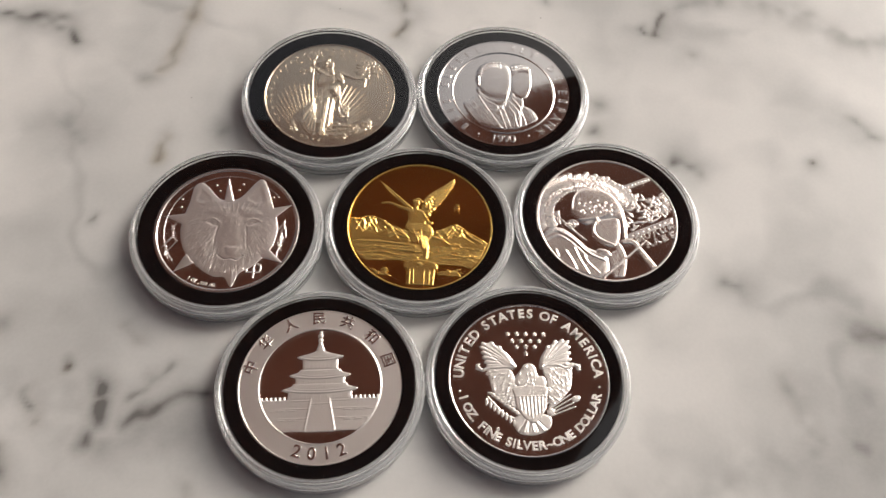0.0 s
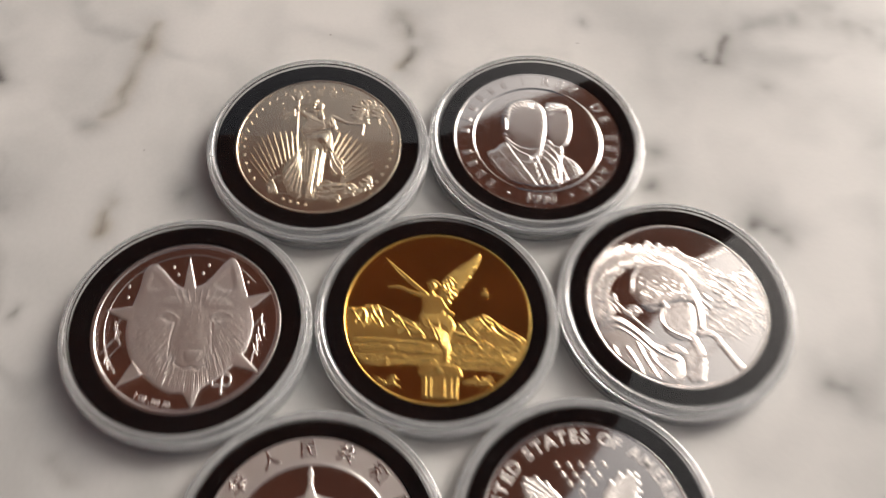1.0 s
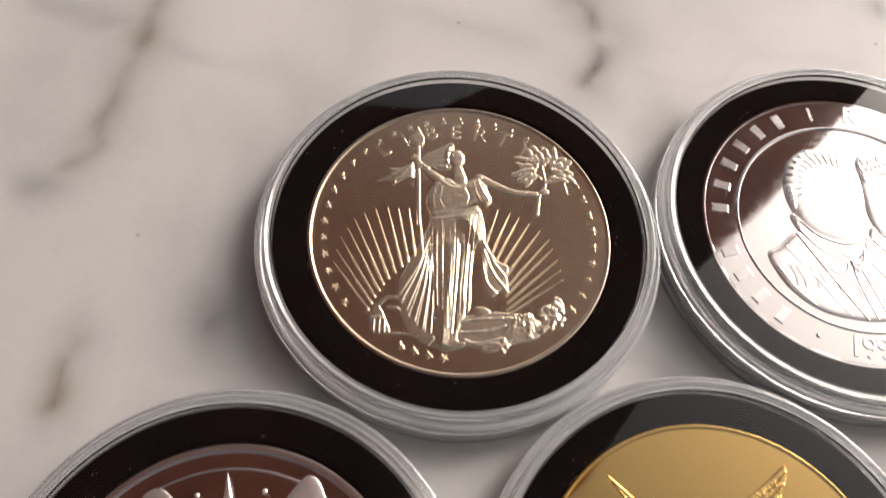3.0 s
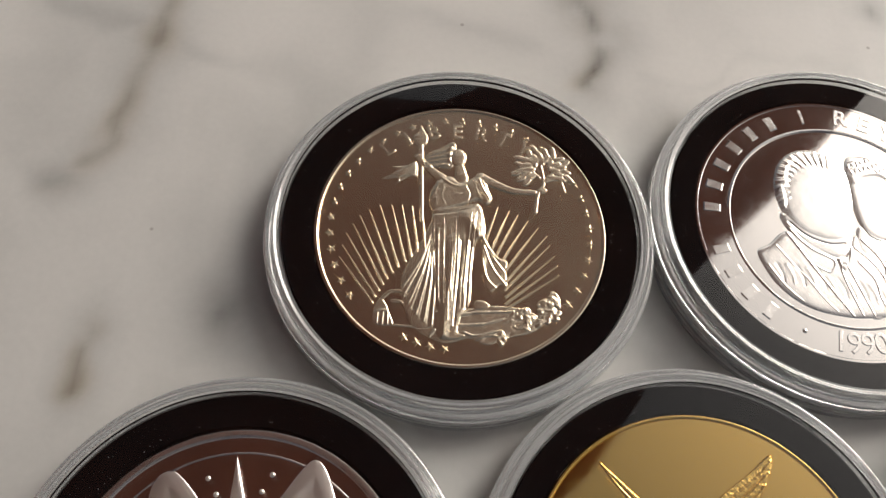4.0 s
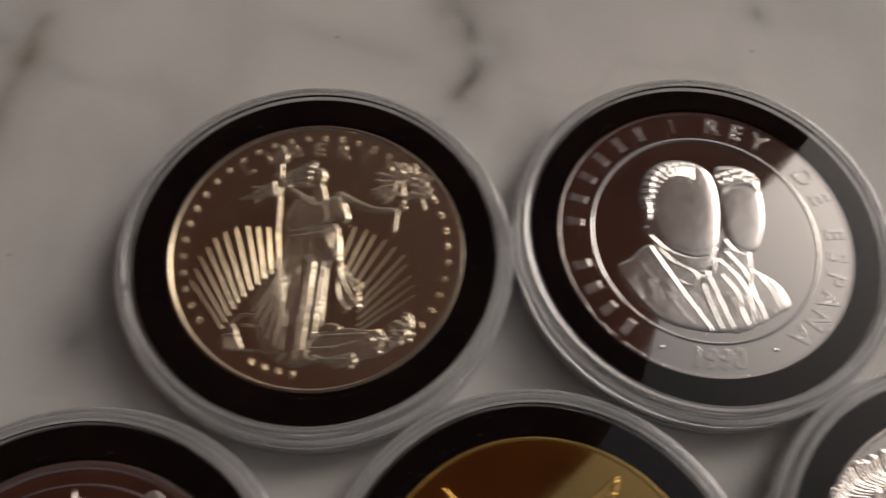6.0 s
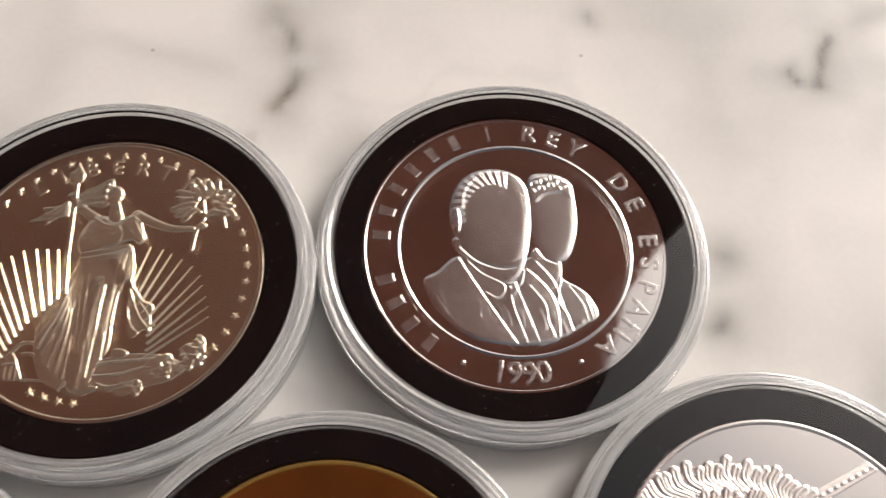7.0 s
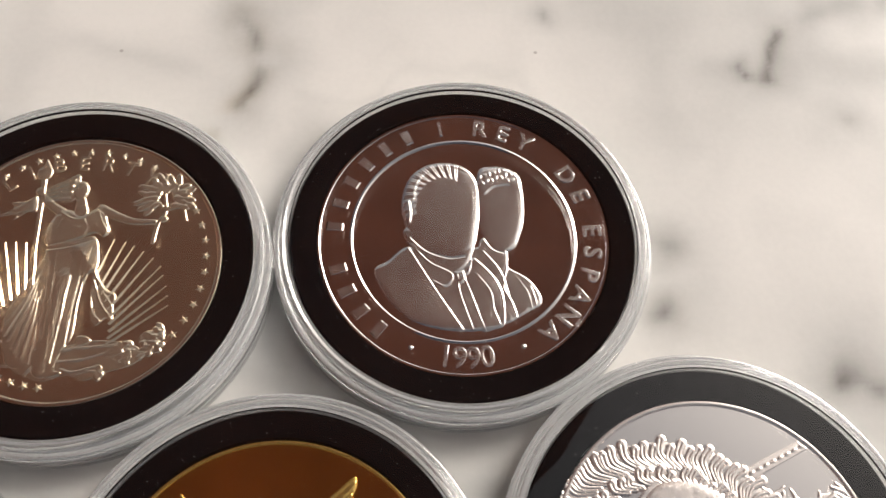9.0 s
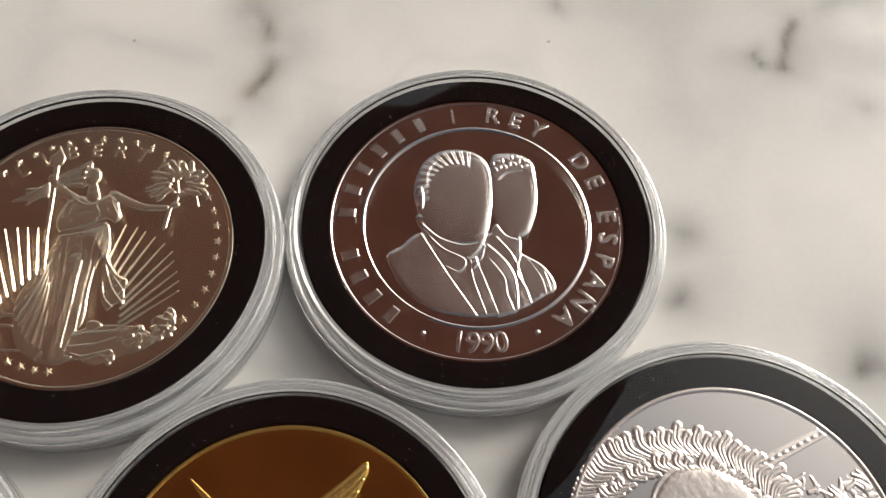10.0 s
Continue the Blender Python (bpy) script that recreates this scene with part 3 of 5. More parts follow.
    g.poly([(0.111, -0.521), (0.167, -0.518), (0.209, -0.549), (0.182, -0.58), (0.112, -0.584)], 0.34, 0.03)
    g.blob(*(0.0069, -0.777), 0.05, 0.018, 0.2, 0.3)
    # bodice puffed over the girdle, with a sleeve each side
    g.poly([(-0.166, 0.384), (-0.0851, 0.415), (-0.00147, 0.369), (0.0947, 0.427), (0.155, 0.405), (0.186, 0.321), (0.209, 0.247), (0.173, 0.202), (0.113, 0.232), (-0.026, 0.173), (-0.179, 0.13), (-0.225, 0.185), (-0.221, 0.269), (-0.194, 0.339)], 0.46, 0.07)
    g.line([(0.129, 0.42), (0.223, 0.375), (0.354, 0.328), (0.504, 0.325)], 0.04, 0.02, 0.36)
    g.blob(*(0.56, 0.346), 0.035, 0.026, 0.2, 0.36)
    g.line([(-0.144, 0.394), (-0.229, 0.457), (-0.308, 0.539)], 0.038, 0.024, 0.34)
    g.blob(*(-0.32, 0.556), 0.03, 0.03, 0.0, 0.4)
    # torch and its flame
    g.line([(-0.306, 0.655), (-0.27, 0.051)], 0.02, 0.012, 0.34)
    g.poly([(-0.352, 0.66), (-0.363, 0.732), (-0.327, 0.771), (-0.314, 0.826), (-0.281, 0.774), (-0.256, 0.721), (-0.276, 0.657)], 0.34, 0.03)
    # hair and veil blown to one side
    g.poly([(-0.0634, 0.698), (-0.161, 0.647), (-0.265, 0.582), (-0.283, 0.488), (-0.211, 0.484), (-0.0983, 0.475), (-0.0587, 0.539)], 0.22, 0.05)
    g.poly([(-0.33, 0.52), (-0.399, 0.481), (-0.492, 0.466), (-0.474, 0.424), (-0.567, 0.357), (-0.449, 0.374), (-0.461, 0.33), (-0.368, 0.396), (-0.316, 0.4)], 0.16, 0.03)
    g.line([(-0.0233, 0.488), (-0.00981, 0.403)], 0.035, 0.05, 0.42)
    g.blob(*(-0.033, 0.567), 0.055, 0.078, 0, 0.52)
    g.line([(-0.0927, 0.536), (-0.0958, 0.633), (-0.0323, 0.683), (0.03, 0.633), (0.0354, 0.563)], 0.022, 0.016, 0.12, "add")
    for k in range(9):
        u = k / 8
        (ax, ay), (bx, by), (cx, cy) = (-0.0855, 0.67), (-0.19, 0.609), (-0.284, 0.506)
        g.line([(ax - 0.02 * u, ay - 0.19 * u), (bx - 0.01, by - 0.13 * u), (cx + 0.02 * u, cy + 0.06 - 0.09 * u)], 0.009, 0.005, 0.1, "add" if k % 2 else "cut")
    for k in range(6):
        u = k / 5
        (ax, ay), (cx, cy) = (-0.337, 0.511), (-0.539, 0.385)
        g.line([(ax, ay - 0.1 * u), ((ax + cx) / 2, (ay + cy) / 2 - 0.02 - 0.04 * u), (cx + 0.1 * u, cy - 0.04 * u)], 0.01, 0.004, 0.09, "add")
    # neckline, girdle and gathers of the bodice
    for pts in ([(-0.144, 0.394), (-0.0755, 0.347), (-0.000617, 0.335), (0.0805, 0.383), (0.14, 0.43)], [(0.118, 0.394), (0.149, 0.319), (0.194, 0.246)], [(-0.186, 0.13), (-0.0695, 0.154), (0.121, 0.208)]):
        g.line(pts, 0.011, 0.006, 0.06, "add")
    for pts in ([(0.0881, 0.375), (0.104, 0.307), (0.143, 0.234)], [(-0.165, 0.349), (-0.184, 0.272), (-0.173, 0.172)], [(-0.127, 0.326), (-0.139, 0.241), (-0.107, 0.176)]):
        g.line(pts, 0.009, 0.005, 0.035, "add")
    for pts in ([(0.0366, 0.337), (0.0602, 0.279), (0.0468, 0.211)], [(-0.185, 0.105), (-0.0468, 0.13), (0.114, 0.182)]):
        g.line(pts, 0.012, 0.006, 0.06, "cut")
    # folds fall from the girdle and spread towards the hem
    for k in range(13):
        u = (k + rng.uniform(-0.2, 0.2)) / 12
        (ax, ay), (bx, by) = (-0.17, 0.106), (0.114, 0.165)
        (cx, cy), (dx, dy) = (-0.136, -0.763), (0.064, -0.586)
        y0, drop = rng.uniform(0.0, 0.25), rng.uniform(0.7, 1.0)
        p, q = (ax + (bx - ax) * u, ay + (by - ay) * u), (cx + (dx - cx) * u, cy + (dy - cy) * u)
        way = [(p[0] + (q[0] - p[0]) * v + rng.uniform(-0.008, 0.008), p[1] + (q[1] - p[1]) * v) for v in (y0, 0.35 + 0.3 * y0, 0.7, drop)]
        g.line(way, 0.004, rng.uniform(0.007, 0.013), rng.uniform(0.025, 0.06), "add" if k % 3 else "cut")
    for k in range(9):
        u = k / 8
        (ax, ay), (cx, cy), (dx, dy) = (-0.193, -0.0453), (-0.371, -0.462), (-0.166, -0.708)
        q = (cx + (dx - cx) * u, cy + (dy - cy) * u - 0.05 * math.sin(3.14 * u))
        g.line([(ax, ay - 0.05 * u), ((ax + q[0]) / 2 + 0.02, (ay + q[1]) / 2), q], 0.005, 0.012, rng.uniform(0.04, 0.08), "add" if k % 2 == 0 else "cut")
    for pts in ([(0.154, -0.0522), (0.213, -0.183), (0.306, -0.31)], [(0.162, -0.123), (0.221, -0.276), (0.306, -0.394)], [(0.149, -0.203), (0.186, -0.355), (0.243, -0.42)], [(0.169, -0.0833), (0.242, -0.197), (0.313, -0.232)]):
        g.line(pts, 0.007, 0.012, 0.08, "add")
    for pts in ([(0.0749, -0.089), (0.0584, -0.324), (0.05, -0.58)], [(0.0901, -0.128), (0.0874, -0.361), (0.0971, -0.503)], [(0.0101, -0.0929), (-0.00415, -0.366), (-0.0226, -0.7)]):
        g.line(pts, 0.014, 0.01, 0.12, "cut")
    part("statue_figure", g.rough(0.012, 0.4).mesh("statue_figure", warm_satin), coin, "plain robed figure in low relief")
    # olive branch in the raised hand, oak leaves at the foot
    g = Relief(R, 0.085, (0.34, 0.85, 0.1, 0.75))
    g.line([(0.51, 0.17), (0.53, 0.32), (0.57, 0.4), (0.55, 0.55), (0.52, 0.68)], 0.016, 0.008, 0.24)
    g.line([(0.57, 0.42), (0.64, 0.5), (0.62, 0.62)], 0.012, 0.007, 0.22)
    g.line([(0.58, 0.42), (0.68, 0.44), (0.72, 0.34)], 0.012, 0.007, 0.22)
    g.line([(0.54, 0.45), (0.47, 0.52), (0.43, 0.6)], 0.012, 0.007, 0.22)
    for k in range(32):
        a = radians(-30 + 250 * k / 31)
        d = 0.09 + 0.1 * ((k * 7) % 5) / 4
        g.blob(0.56 + d * 1.0 * math.cos(a), 0.5 + d * math.sin(a), 0.046, 0.024, a + rng.uniform(-0.5, 0.5), 0.27)
    part("olive_branch", g.mesh("olive_branch", warm_satin), coin)
    g = Relief(R, 0.085, (0.2, 0.8, -0.9, -0.35))
    for k in range(34):
        u = rng.random()
        px, py = 0.27 + 0.38 * u, -0.72 + 0.2 * u + rng.uniform(-0.07, 0.07)
        g.blob(px, py, 0.05, 0.026, rng.uniform(0, 3.1), 0.2 + 0.12 * rng.random())
    part("oak_leaves", g.rough(0.07, 0.5, 3).mesh("oak_leaves", warm_satin), coin)
    g = Relief(R, 0.07, (-0.75, -0.2, -0.85, -0.35))
    g.poly([(-0.533, -0.72), (-0.546, -0.634), (-0.53, -0.575), (-0.505, -0.537), (-0.467, -0.579), (-0.443, -0.636), (-0.417, -0.721)], 0.16, 0.03)
    g.line([(-0.542, -0.642), (-0.485, -0.624), (-0.429, -0.643)], 0.012, 0.012, 0.08, "add")
    for pts in ([(-0.519, -0.72), (-0.518, -0.647)], [(-0.485, -0.725), (-0.484, -0.638)], [(-0.451, -0.723), (-0.453, -0.644)]):
        g.line(pts, 0.01, 0.01, 0.07, "add", False)
    g.line([(-0.491, -0.536), (-0.446, -0.489), (-0.377, -0.485), (-0.319, -0.519)], 0.014, 0.01, 0.16)
    g.line([(-0.428, -0.555), (-0.372, -0.559), (-0.335, -0.608)], 0.012, 0.01, 0.14)
    g.line([(-0.424, -0.722), (-0.342, -0.724), (-0.254, -0.727)], 0.008, 0.008, 0.14)
    part("domed_building", g.mesh("domed_building", warm_satin), coin)
    return coin


def portrait_coin(x, y):
    R = 19.85
    coin = blank(x, y, R, "proof silver coin with two plain busts inside a lettered band", silver_mirror, silver_mirror, band=0.755, band_mat=silver_mirror)
    rr, z = 0.88 * R, 0.15
    # plain bars stand for the name
    for k in range(4):
        arc_bar(band_of(coin), rr, 231.9 - 11.2 * k, 228.1 - 11.2 * k, 2.4, silver_soft, z)
    for k in range(6):
        arc_bar(band_of(coin), rr, 177.3 - 11.8 * k, 173.5 - 11.8 * k, 2.4, silver_soft, z)
    arc_bar(band_of(coin), rr, 100.7, 99.3, 2.5, silver_soft, z)
    for text, first, last in (("REY", 81.4, 59.3), ("DE", 33.9, 21.8), ("ESPAÑA", 3.5, -51.6)):
        arc_text(band_of(coin), text, rr, first, last, 3.55, silver_soft, z, thick=0.03)
    arc_text(band_of(coin), "1990", 0.875 * R, 261, 278.7, 4.0, silver_soft, z, True)
    for px, py in ((-0.36, -0.8), (0.37, -0.79)):
        part("dot", dot_mesh(0.34, 0.2, silver_soft), band_of(coin), at=pose(px * R * MM, py * R * MM, 0.14 * MM))
    g = Relief(R, 0.07, (-0.72, 0.65, -0.8, 0.7))
    # the bust behind: coat, neck, head and cropped curly hair
    g.poly([(0.0484, -0.131), (0.182, -0.0974), (0.286, -0.218), (0.42, -0.304), (0.493, -0.405), (0.506, -0.49), (0.435, -0.536), (0.361, -0.582), (0.259, -0.635), (0.0819, -0.657)], 0.2, 0.06)
    g.poly([(0.126, -0.00779), (0.279, -0.0681), (0.289, -0.229), (0.209, -0.329), (0.0983, -0.171)], 0.24, 0.06)
    g.poly([(0.114, 0.515), (0.208, 0.561), (0.324, 0.545), (0.405, 0.483), (0.422, 0.369), (0.426, 0.23), (0.415, 0.111), (0.387, 0.0109), (0.345, -0.0799), (0.269, -0.113), (0.183, -0.0729), (0.128, 0.0336), (0.105, 0.244)], 0.34, 0.12)
    g.poly([(0.0902, 0.497), (0.185, 0.556), (0.301, 0.558), (0.399, 0.501), (0.427, 0.386), (0.398, 0.351), (0.332, 0.394), (0.224, 0.375), (0.161, 0.322), (0.116, 0.348)], 0.1, 0.03, "add")
    for k in range(38):
        (ax, ay), (bx, by) = (0.11, 0.396), (0.406, 0.501)
        u, v = ((k * 5) % 19) / 18, ((k * 7) % 11) / 10
        g.blob(ax + (bx - ax) * u, ay + (by - ay) * u * 0.6 + 0.1 * v, 0.022, 0.012, 0.5 + k, 0.05, "add")
    # the bust in front
    g.poly([(-0.6, -0.247), (-0.511, -0.183), (-0.382, -0.0772), (-0.193, -0.132), (-0.0493, -0.251), (0.0694, -0.163), (0.21, -0.297), (0.262, -0.426), (0.259, -0.635), (0.116, -0.679), (-0.0416, -0.687), (-0.233, -0.658), (-0.366, -0.599), (-0.479, -0.501), (-0.551, -0.394)], 0.32, 0.08)
    g.poly([(-0.382, 0.0705), (-0.367, -0.0771), (-0.23, -0.205), (-0.057, -0.271), (0.0472, -0.171), (0.0299, -0.00858)], 0.36, 0.1)
    g.poly([(-0.127, 0.588), (-0.254, 0.564), (-0.361, 0.473), (-0.414, 0.341), (-0.424, 0.204), (-0.397, 0.087), (-0.353, -0.0117), (-0.258, -0.101), (-0.12, -0.148), (-0.00299, -0.139), (0.0722, -0.0738), (0.103, 0.0749), (0.12, 0.244), (0.11, 0.396), (0.0674, 0.505), (-0.0156, 0.567)], 0.5, 0.17)
    g.poly([(-0.115, 0.592), (-0.254, 0.573), (-0.369, 0.482), (-0.425, 0.333), (-0.428, 0.204), (-0.383, 0.222), (-0.323, 0.274), (-0.308, 0.39), (-0.232, 0.493), (-0.0702, 0.53), (0.0518, 0.496), (-0.00787, 0.567)], 0.1, 0.03, "add")
    for k in range(24):
        a = radians(62 + 5.6 * k)
        (ax, ay) = (-0.129, 0.224)
        g.line([(ax + 0.2 * math.cos(a), ay + 0.24 * math.sin(a)), (ax + 0.26 * math.cos(a + 0.1), ay + 0.3 * math.sin(a + 0.1)), (ax + 0.31 * math.cos(a + 0.16), ay + 0.35 * math.sin(a + 0.16))], 0.008, 0.005, 0.05, "add" if k % 2 else "cut")
    g.poly([(-0.413, 0.255), (-0.368, 0.273), (-0.349, 0.188), (-0.36, 0.0957), (-0.394, 0.104), (-0.416, 0.179)], 0.14, 0.02, "add")
    # jaw, collars, lapels, ties and creases
    for pts, w, h in (([(-0.353, -0.0117), (-0.247, -0.109), (-0.102, -0.16), (0.00776, -0.147)], 0.014, 0.1), ([(0.127, 0.0253), (0.19, -0.081), (0.276, -0.121)], 0.012, 0.08)):
        g.line(pts, w, w * 0.6, h, "cut")
    for pts, w, h in (([(-0.382, -0.0853), (-0.284, -0.253), (-0.154, -0.466), (-0.017, -0.68)], 0.016, 0.12), ([(-0.36, -0.0608), (-0.237, -0.197), (-0.0861, -0.283), (-0.124, -0.369), (-0.209, -0.331)], 0.014, 0.1), ([(-0.0502, -0.291), (-0.0318, -0.427), (0.0463, -0.672)], 0.012, 0.09),
                      ([(0.0472, -0.171), (0.0225, -0.271), (-0.0287, -0.299)], 0.014, 0.1), ([(-0.0071, -0.298), (0.0396, -0.427), (0.123, -0.672)], 0.012, 0.08), ([(0.0691, -0.171), (0.188, -0.297), (0.247, -0.437), (0.252, -0.635)], 0.016, 0.12),
                      ([(0.0801, -0.282), (0.169, -0.407), (0.186, -0.529), (0.224, -0.635)], 0.012, 0.08), ([(0.29, -0.217), (0.257, -0.368), (0.309, -0.483), (0.339, -0.589)], 0.014, 0.11), ([(0.13, -0.114), (0.234, -0.25), (0.29, -0.426)], 0.014, 0.1),
                      ([(0.334, -0.281), (0.414, -0.406), (0.442, -0.529)], 0.01, 0.06), ([(0.438, -0.367), (0.462, -0.444), (0.472, -0.506)], 0.01, 0.07), ([(-0.538, -0.34), (-0.444, -0.486), (-0.331, -0.599)], 0.01, 0.05), ([(-0.285, -0.428), (-0.197, -0.561), (-0.121, -0.65)], 0.01, 0.05), ([(-0.468, -0.19), (-0.367, -0.332), (-0.285, -0.428)], 0.01, 0.04)):
        g.line(pts, w * 0.8, w * 0.4, h * 0.65, "add")
    g.poly([(-0.0714, -0.267), (-0.00588, -0.251), (0.0067, -0.322), (-0.0373, -0.353)], 0.1, 0.02, "add")
    for k in range(14):
        (ax, ay), (bx, by) = (-0.481, -0.332), (0.395, -0.425)
        u = ((k * 5) % 14) / 13
        px, py = ax + (bx - ax) * u, ay + (by - ay) * u - 0.05 * (k % 3)
        g.line([(px, py), (px + 0.03, py - 0.07), (px + 0.035, py - 0.13)], 0.022, 0.012, 0.022, "add" if k % 2 else "cut")
    part("bust_pair", g.rough(0.004, 1.2).mesh("bust_pair", silver_soft), coin, "two plain busts in frosted relief")
    return coin


def winged_statue_coin(x, y):
    R = 19.85
    coin = blank(x, y, R, "gilded coin with a winged statue before mountains", gold_mirror, gold_frost, 0.032)
    rng = random.Random(7)
    # land, with furrows running across it
    g = Relief(R, 0.09)
    g.poly([(-0.98, -0.22), (-0.5, -0.27), (0.0, -0.3), (0.5, -0.33), (0.93, -0.3), (0.8, -0.62), (0.5, -0.6), (0.1, -0.6), (-0.3, -0.56), (-0.8, -0.56)], 0.12, 0.05)
    for k in range(70):
        px, py, ln = rng.uniform(-0.95, 0.8), rng.uniform(-0.58, -0.26), rng.uniform(0.1, 0.6)
        g.line([(px, py), (px + 0.33 * ln, py + rng.uniform(-0.018, 0.018)), (px + 0.66 * ln, py - 0.03 * ln + rng.uniform(-0.018, 0.018)), (px + ln, py - 0.06 * ln)], rng.uniform(0.006, 0.012), 0.004, rng.uniform(0.05, 0.11), "add")
    # long furrows and low banks across the plain
    for pts in ([(-0.832, -0.298), (-0.571, -0.298), (-0.246, -0.316), (-0.0448, -0.339)], [(-0.799, -0.396), (-0.59, -0.37), (-0.34, -0.399), (-0.0403, -0.424)], [(-0.706, -0.476), (-0.485, -0.449), (-0.26, -0.493), (-0.0112, -0.508)], [(-0.776, -0.522), (-0.554, -0.524), (-0.306, -0.546), (-0.0598, -0.524)], [(-0.623, -0.584), (-0.403, -0.563), (-0.106, -0.575)],
                [(0.208, -0.411), (0.431, -0.37), (0.631, -0.387), (0.83, -0.353)], [(0.174, -0.497), (0.383, -0.443), (0.608, -0.473), (0.782, -0.463)], [(0.213, -0.537), (0.485, -0.508), (0.733, -0.508)], [(0.179, -0.327), (0.429, -0.327), (0.604, -0.331), (0.855, -0.36)]):
        g.line(pts, 0.016, 0.008, 0.2, "add")
    part("land", g.rough(0.05, 0.35).within(0.955).mesh("land", gold_frost), coin)
    g = Relief(R, 0.09, (-1, 1, -0.5, 0.25))
    left = [(-0.99, 0.03), (-0.92, 0.07), (-0.82, 0.07), (-0.73, 0.11), (-0.63, 0.1), (-0.52, 0.06), (-0.4, -0.01), (-0.26, -0.07), (-0.1, -0.12), (-0.02, -0.27), (-0.4, -0.27), (-0.97, -0.22)]
    g.poly(left, 0.24, 0.12)
    g.poly([(0.13, -0.14), (0.24, -0.08), (0.35, -0.03), (0.46, 0.03), (0.53, 0.03), (0.65, -0.06), (0.78, -0.14), (0.93, -0.24), (0.9, -0.36), (0.5, -0.35), (0.1, -0.33)], 0.24, 0.1)
    for k in range(9):
        px = -0.9 + 0.09 * k + rng.uniform(-0.03, 0.03)
        top = (0.05 if k < 5 else 0.03 - 0.045 * (k - 4)) + rng.uniform(-0.02, 0.02)
        g.line([(px, top), (px + rng.uniform(0.02, 0.06), top - 0.07), (px + rng.uniform(0.05, 0.14), top - rng.uniform(0.1, 0.18))], 0.026, 0.008, rng.uniform(0.06, 0.14), "add")
    for k in range(7):
        px = 0.24 + 0.09 * k + rng.uniform(-0.03, 0.03)
        top = -0.08 + 0.1 * (1 - abs(k - 2.8) / 3.2)
        g.line([(px, top - 0.02), (px + 0.05, top - 0.08), (px + rng.uniform(0.06, 0.16), top - rng.uniform(0.11, 0.17))], 0.022, 0.007, rng.uniform(0.06, 0.12), "add")
    # sharp crests and gullies
    for pts in ([(-0.898, 0.0293), (-0.774, 0.0513), (-0.706, 0.0819), (-0.64, 0.0917), (-0.552, 0.0614), (-0.437, 0.00913), (-0.307, -0.0537), (-0.164, -0.0921)], [(-0.64, 0.0858), (-0.684, 0.00065), (-0.703, -0.0737), (-0.739, -0.125)], [(-0.7, 0.0763), (-0.663, -0.0128), (-0.607, -0.0769), (-0.583, -0.14)], [(-0.552, 0.0614), (-0.491, -0.0175), (-0.456, -0.0886), (-0.394, -0.105)], [(-0.495, 0.0352), (-0.413, -0.0569), (-0.329, -0.0959), (-0.225, -0.154)],
                [(-0.798, 0.0411), (-0.832, -0.0373), (-0.861, -0.112)], [(-0.772, 0.0249), (-0.749, -0.0618), (-0.772, -0.156)], [(-0.403, -0.202), (-0.325, -0.16), (-0.254, -0.184), (-0.152, -0.202)], [(0.195, -0.101), (0.294, -0.0658), (0.393, -0.00732), (0.469, 0.0147), (0.571, -0.0293), (0.725, -0.128), (0.873, -0.207)], [(0.469, 0.00881), (0.42, -0.0585), (0.373, -0.137)],
                [(0.489, -0.00176), (0.521, -0.0527), (0.624, -0.105), (0.716, -0.181)], [(0.42, -0.0381), (0.331, -0.104), (0.247, -0.144)], [(0.572, -0.0381), (0.561, -0.109), (0.525, -0.169)], [(0.199, -0.196), (0.326, -0.232), (0.428, -0.301), (0.498, -0.28), (0.579, -0.333)], [(0.623, -0.0848), (0.726, -0.166), (0.853, -0.246)]):
        g.line(pts, 0.024, 0.01, 0.2, "add")
    for pts in ([(-0.597, 0.0587), (-0.57, -0.0367), (-0.509, -0.121)], [(-0.738, 0.0505), (-0.722, -0.0251), (-0.763, -0.0859)], [(-0.519, 0.025), (-0.446, -0.088), (-0.305, -0.158)], [(0.51, -0.0182), (0.472, -0.102), (0.404, -0.184)], [(0.598, -0.0717), (0.64, -0.162), (0.753, -0.237)]):
        g.line(pts, 0.02, 0.008, 0.12, "cut")
    g.ridged(0.03, 0.9, 0.6, 4)
    part("mountains", g.rough(0.012, 0.35).within(0.955).mesh("mountains", gold_frost), coin)
    # wing: a stepped trailing edge, long flight feathers and small scales by the shoulder
    g = Relief(R, 0.06, (-0.15, 0.6, 0.0, 0.9))
    g.poly([(0.000636, 0.255), (0.0264, 0.356), (0.0536, 0.433), (0.122, 0.51), (0.223, 0.59), (0.334, 0.678), (0.42, 0.758), (0.456, 0.772), (0.463, 0.717), (0.429, 0.634), (0.41, 0.589), (0.365, 0.513), (0.346, 0.463), (0.292, 0.393), (0.268, 0.343), (0.219, 0.304), (0.201, 0.242), (0.156, 0.21), (0.138, 0.149), (0.0934, 0.129), (0.0347, 0.185)], 0.3, 0.03)
    for pts in ([(0.073, 0.459), (0.193, 0.564), (0.344, 0.678), (0.451, 0.766)], [(0.145, 0.463), (0.26, 0.55), (0.371, 0.643), (0.452, 0.735)], [(0.188, 0.435), (0.283, 0.514), (0.368, 0.599), (0.433, 0.665)], [(0.205, 0.393), (0.29, 0.466), (0.359, 0.537), (0.404, 0.595)], [(0.201, 0.351), (0.271, 0.41), (0.336, 0.474)], [(0.193, 0.308), (0.247, 0.36), (0.302, 0.405)], [(0.169, 0.259), (0.219, 0.304), (0.258, 0.342)]):
        g.line(pts, 0.022, 0.012, 0.1, "add")
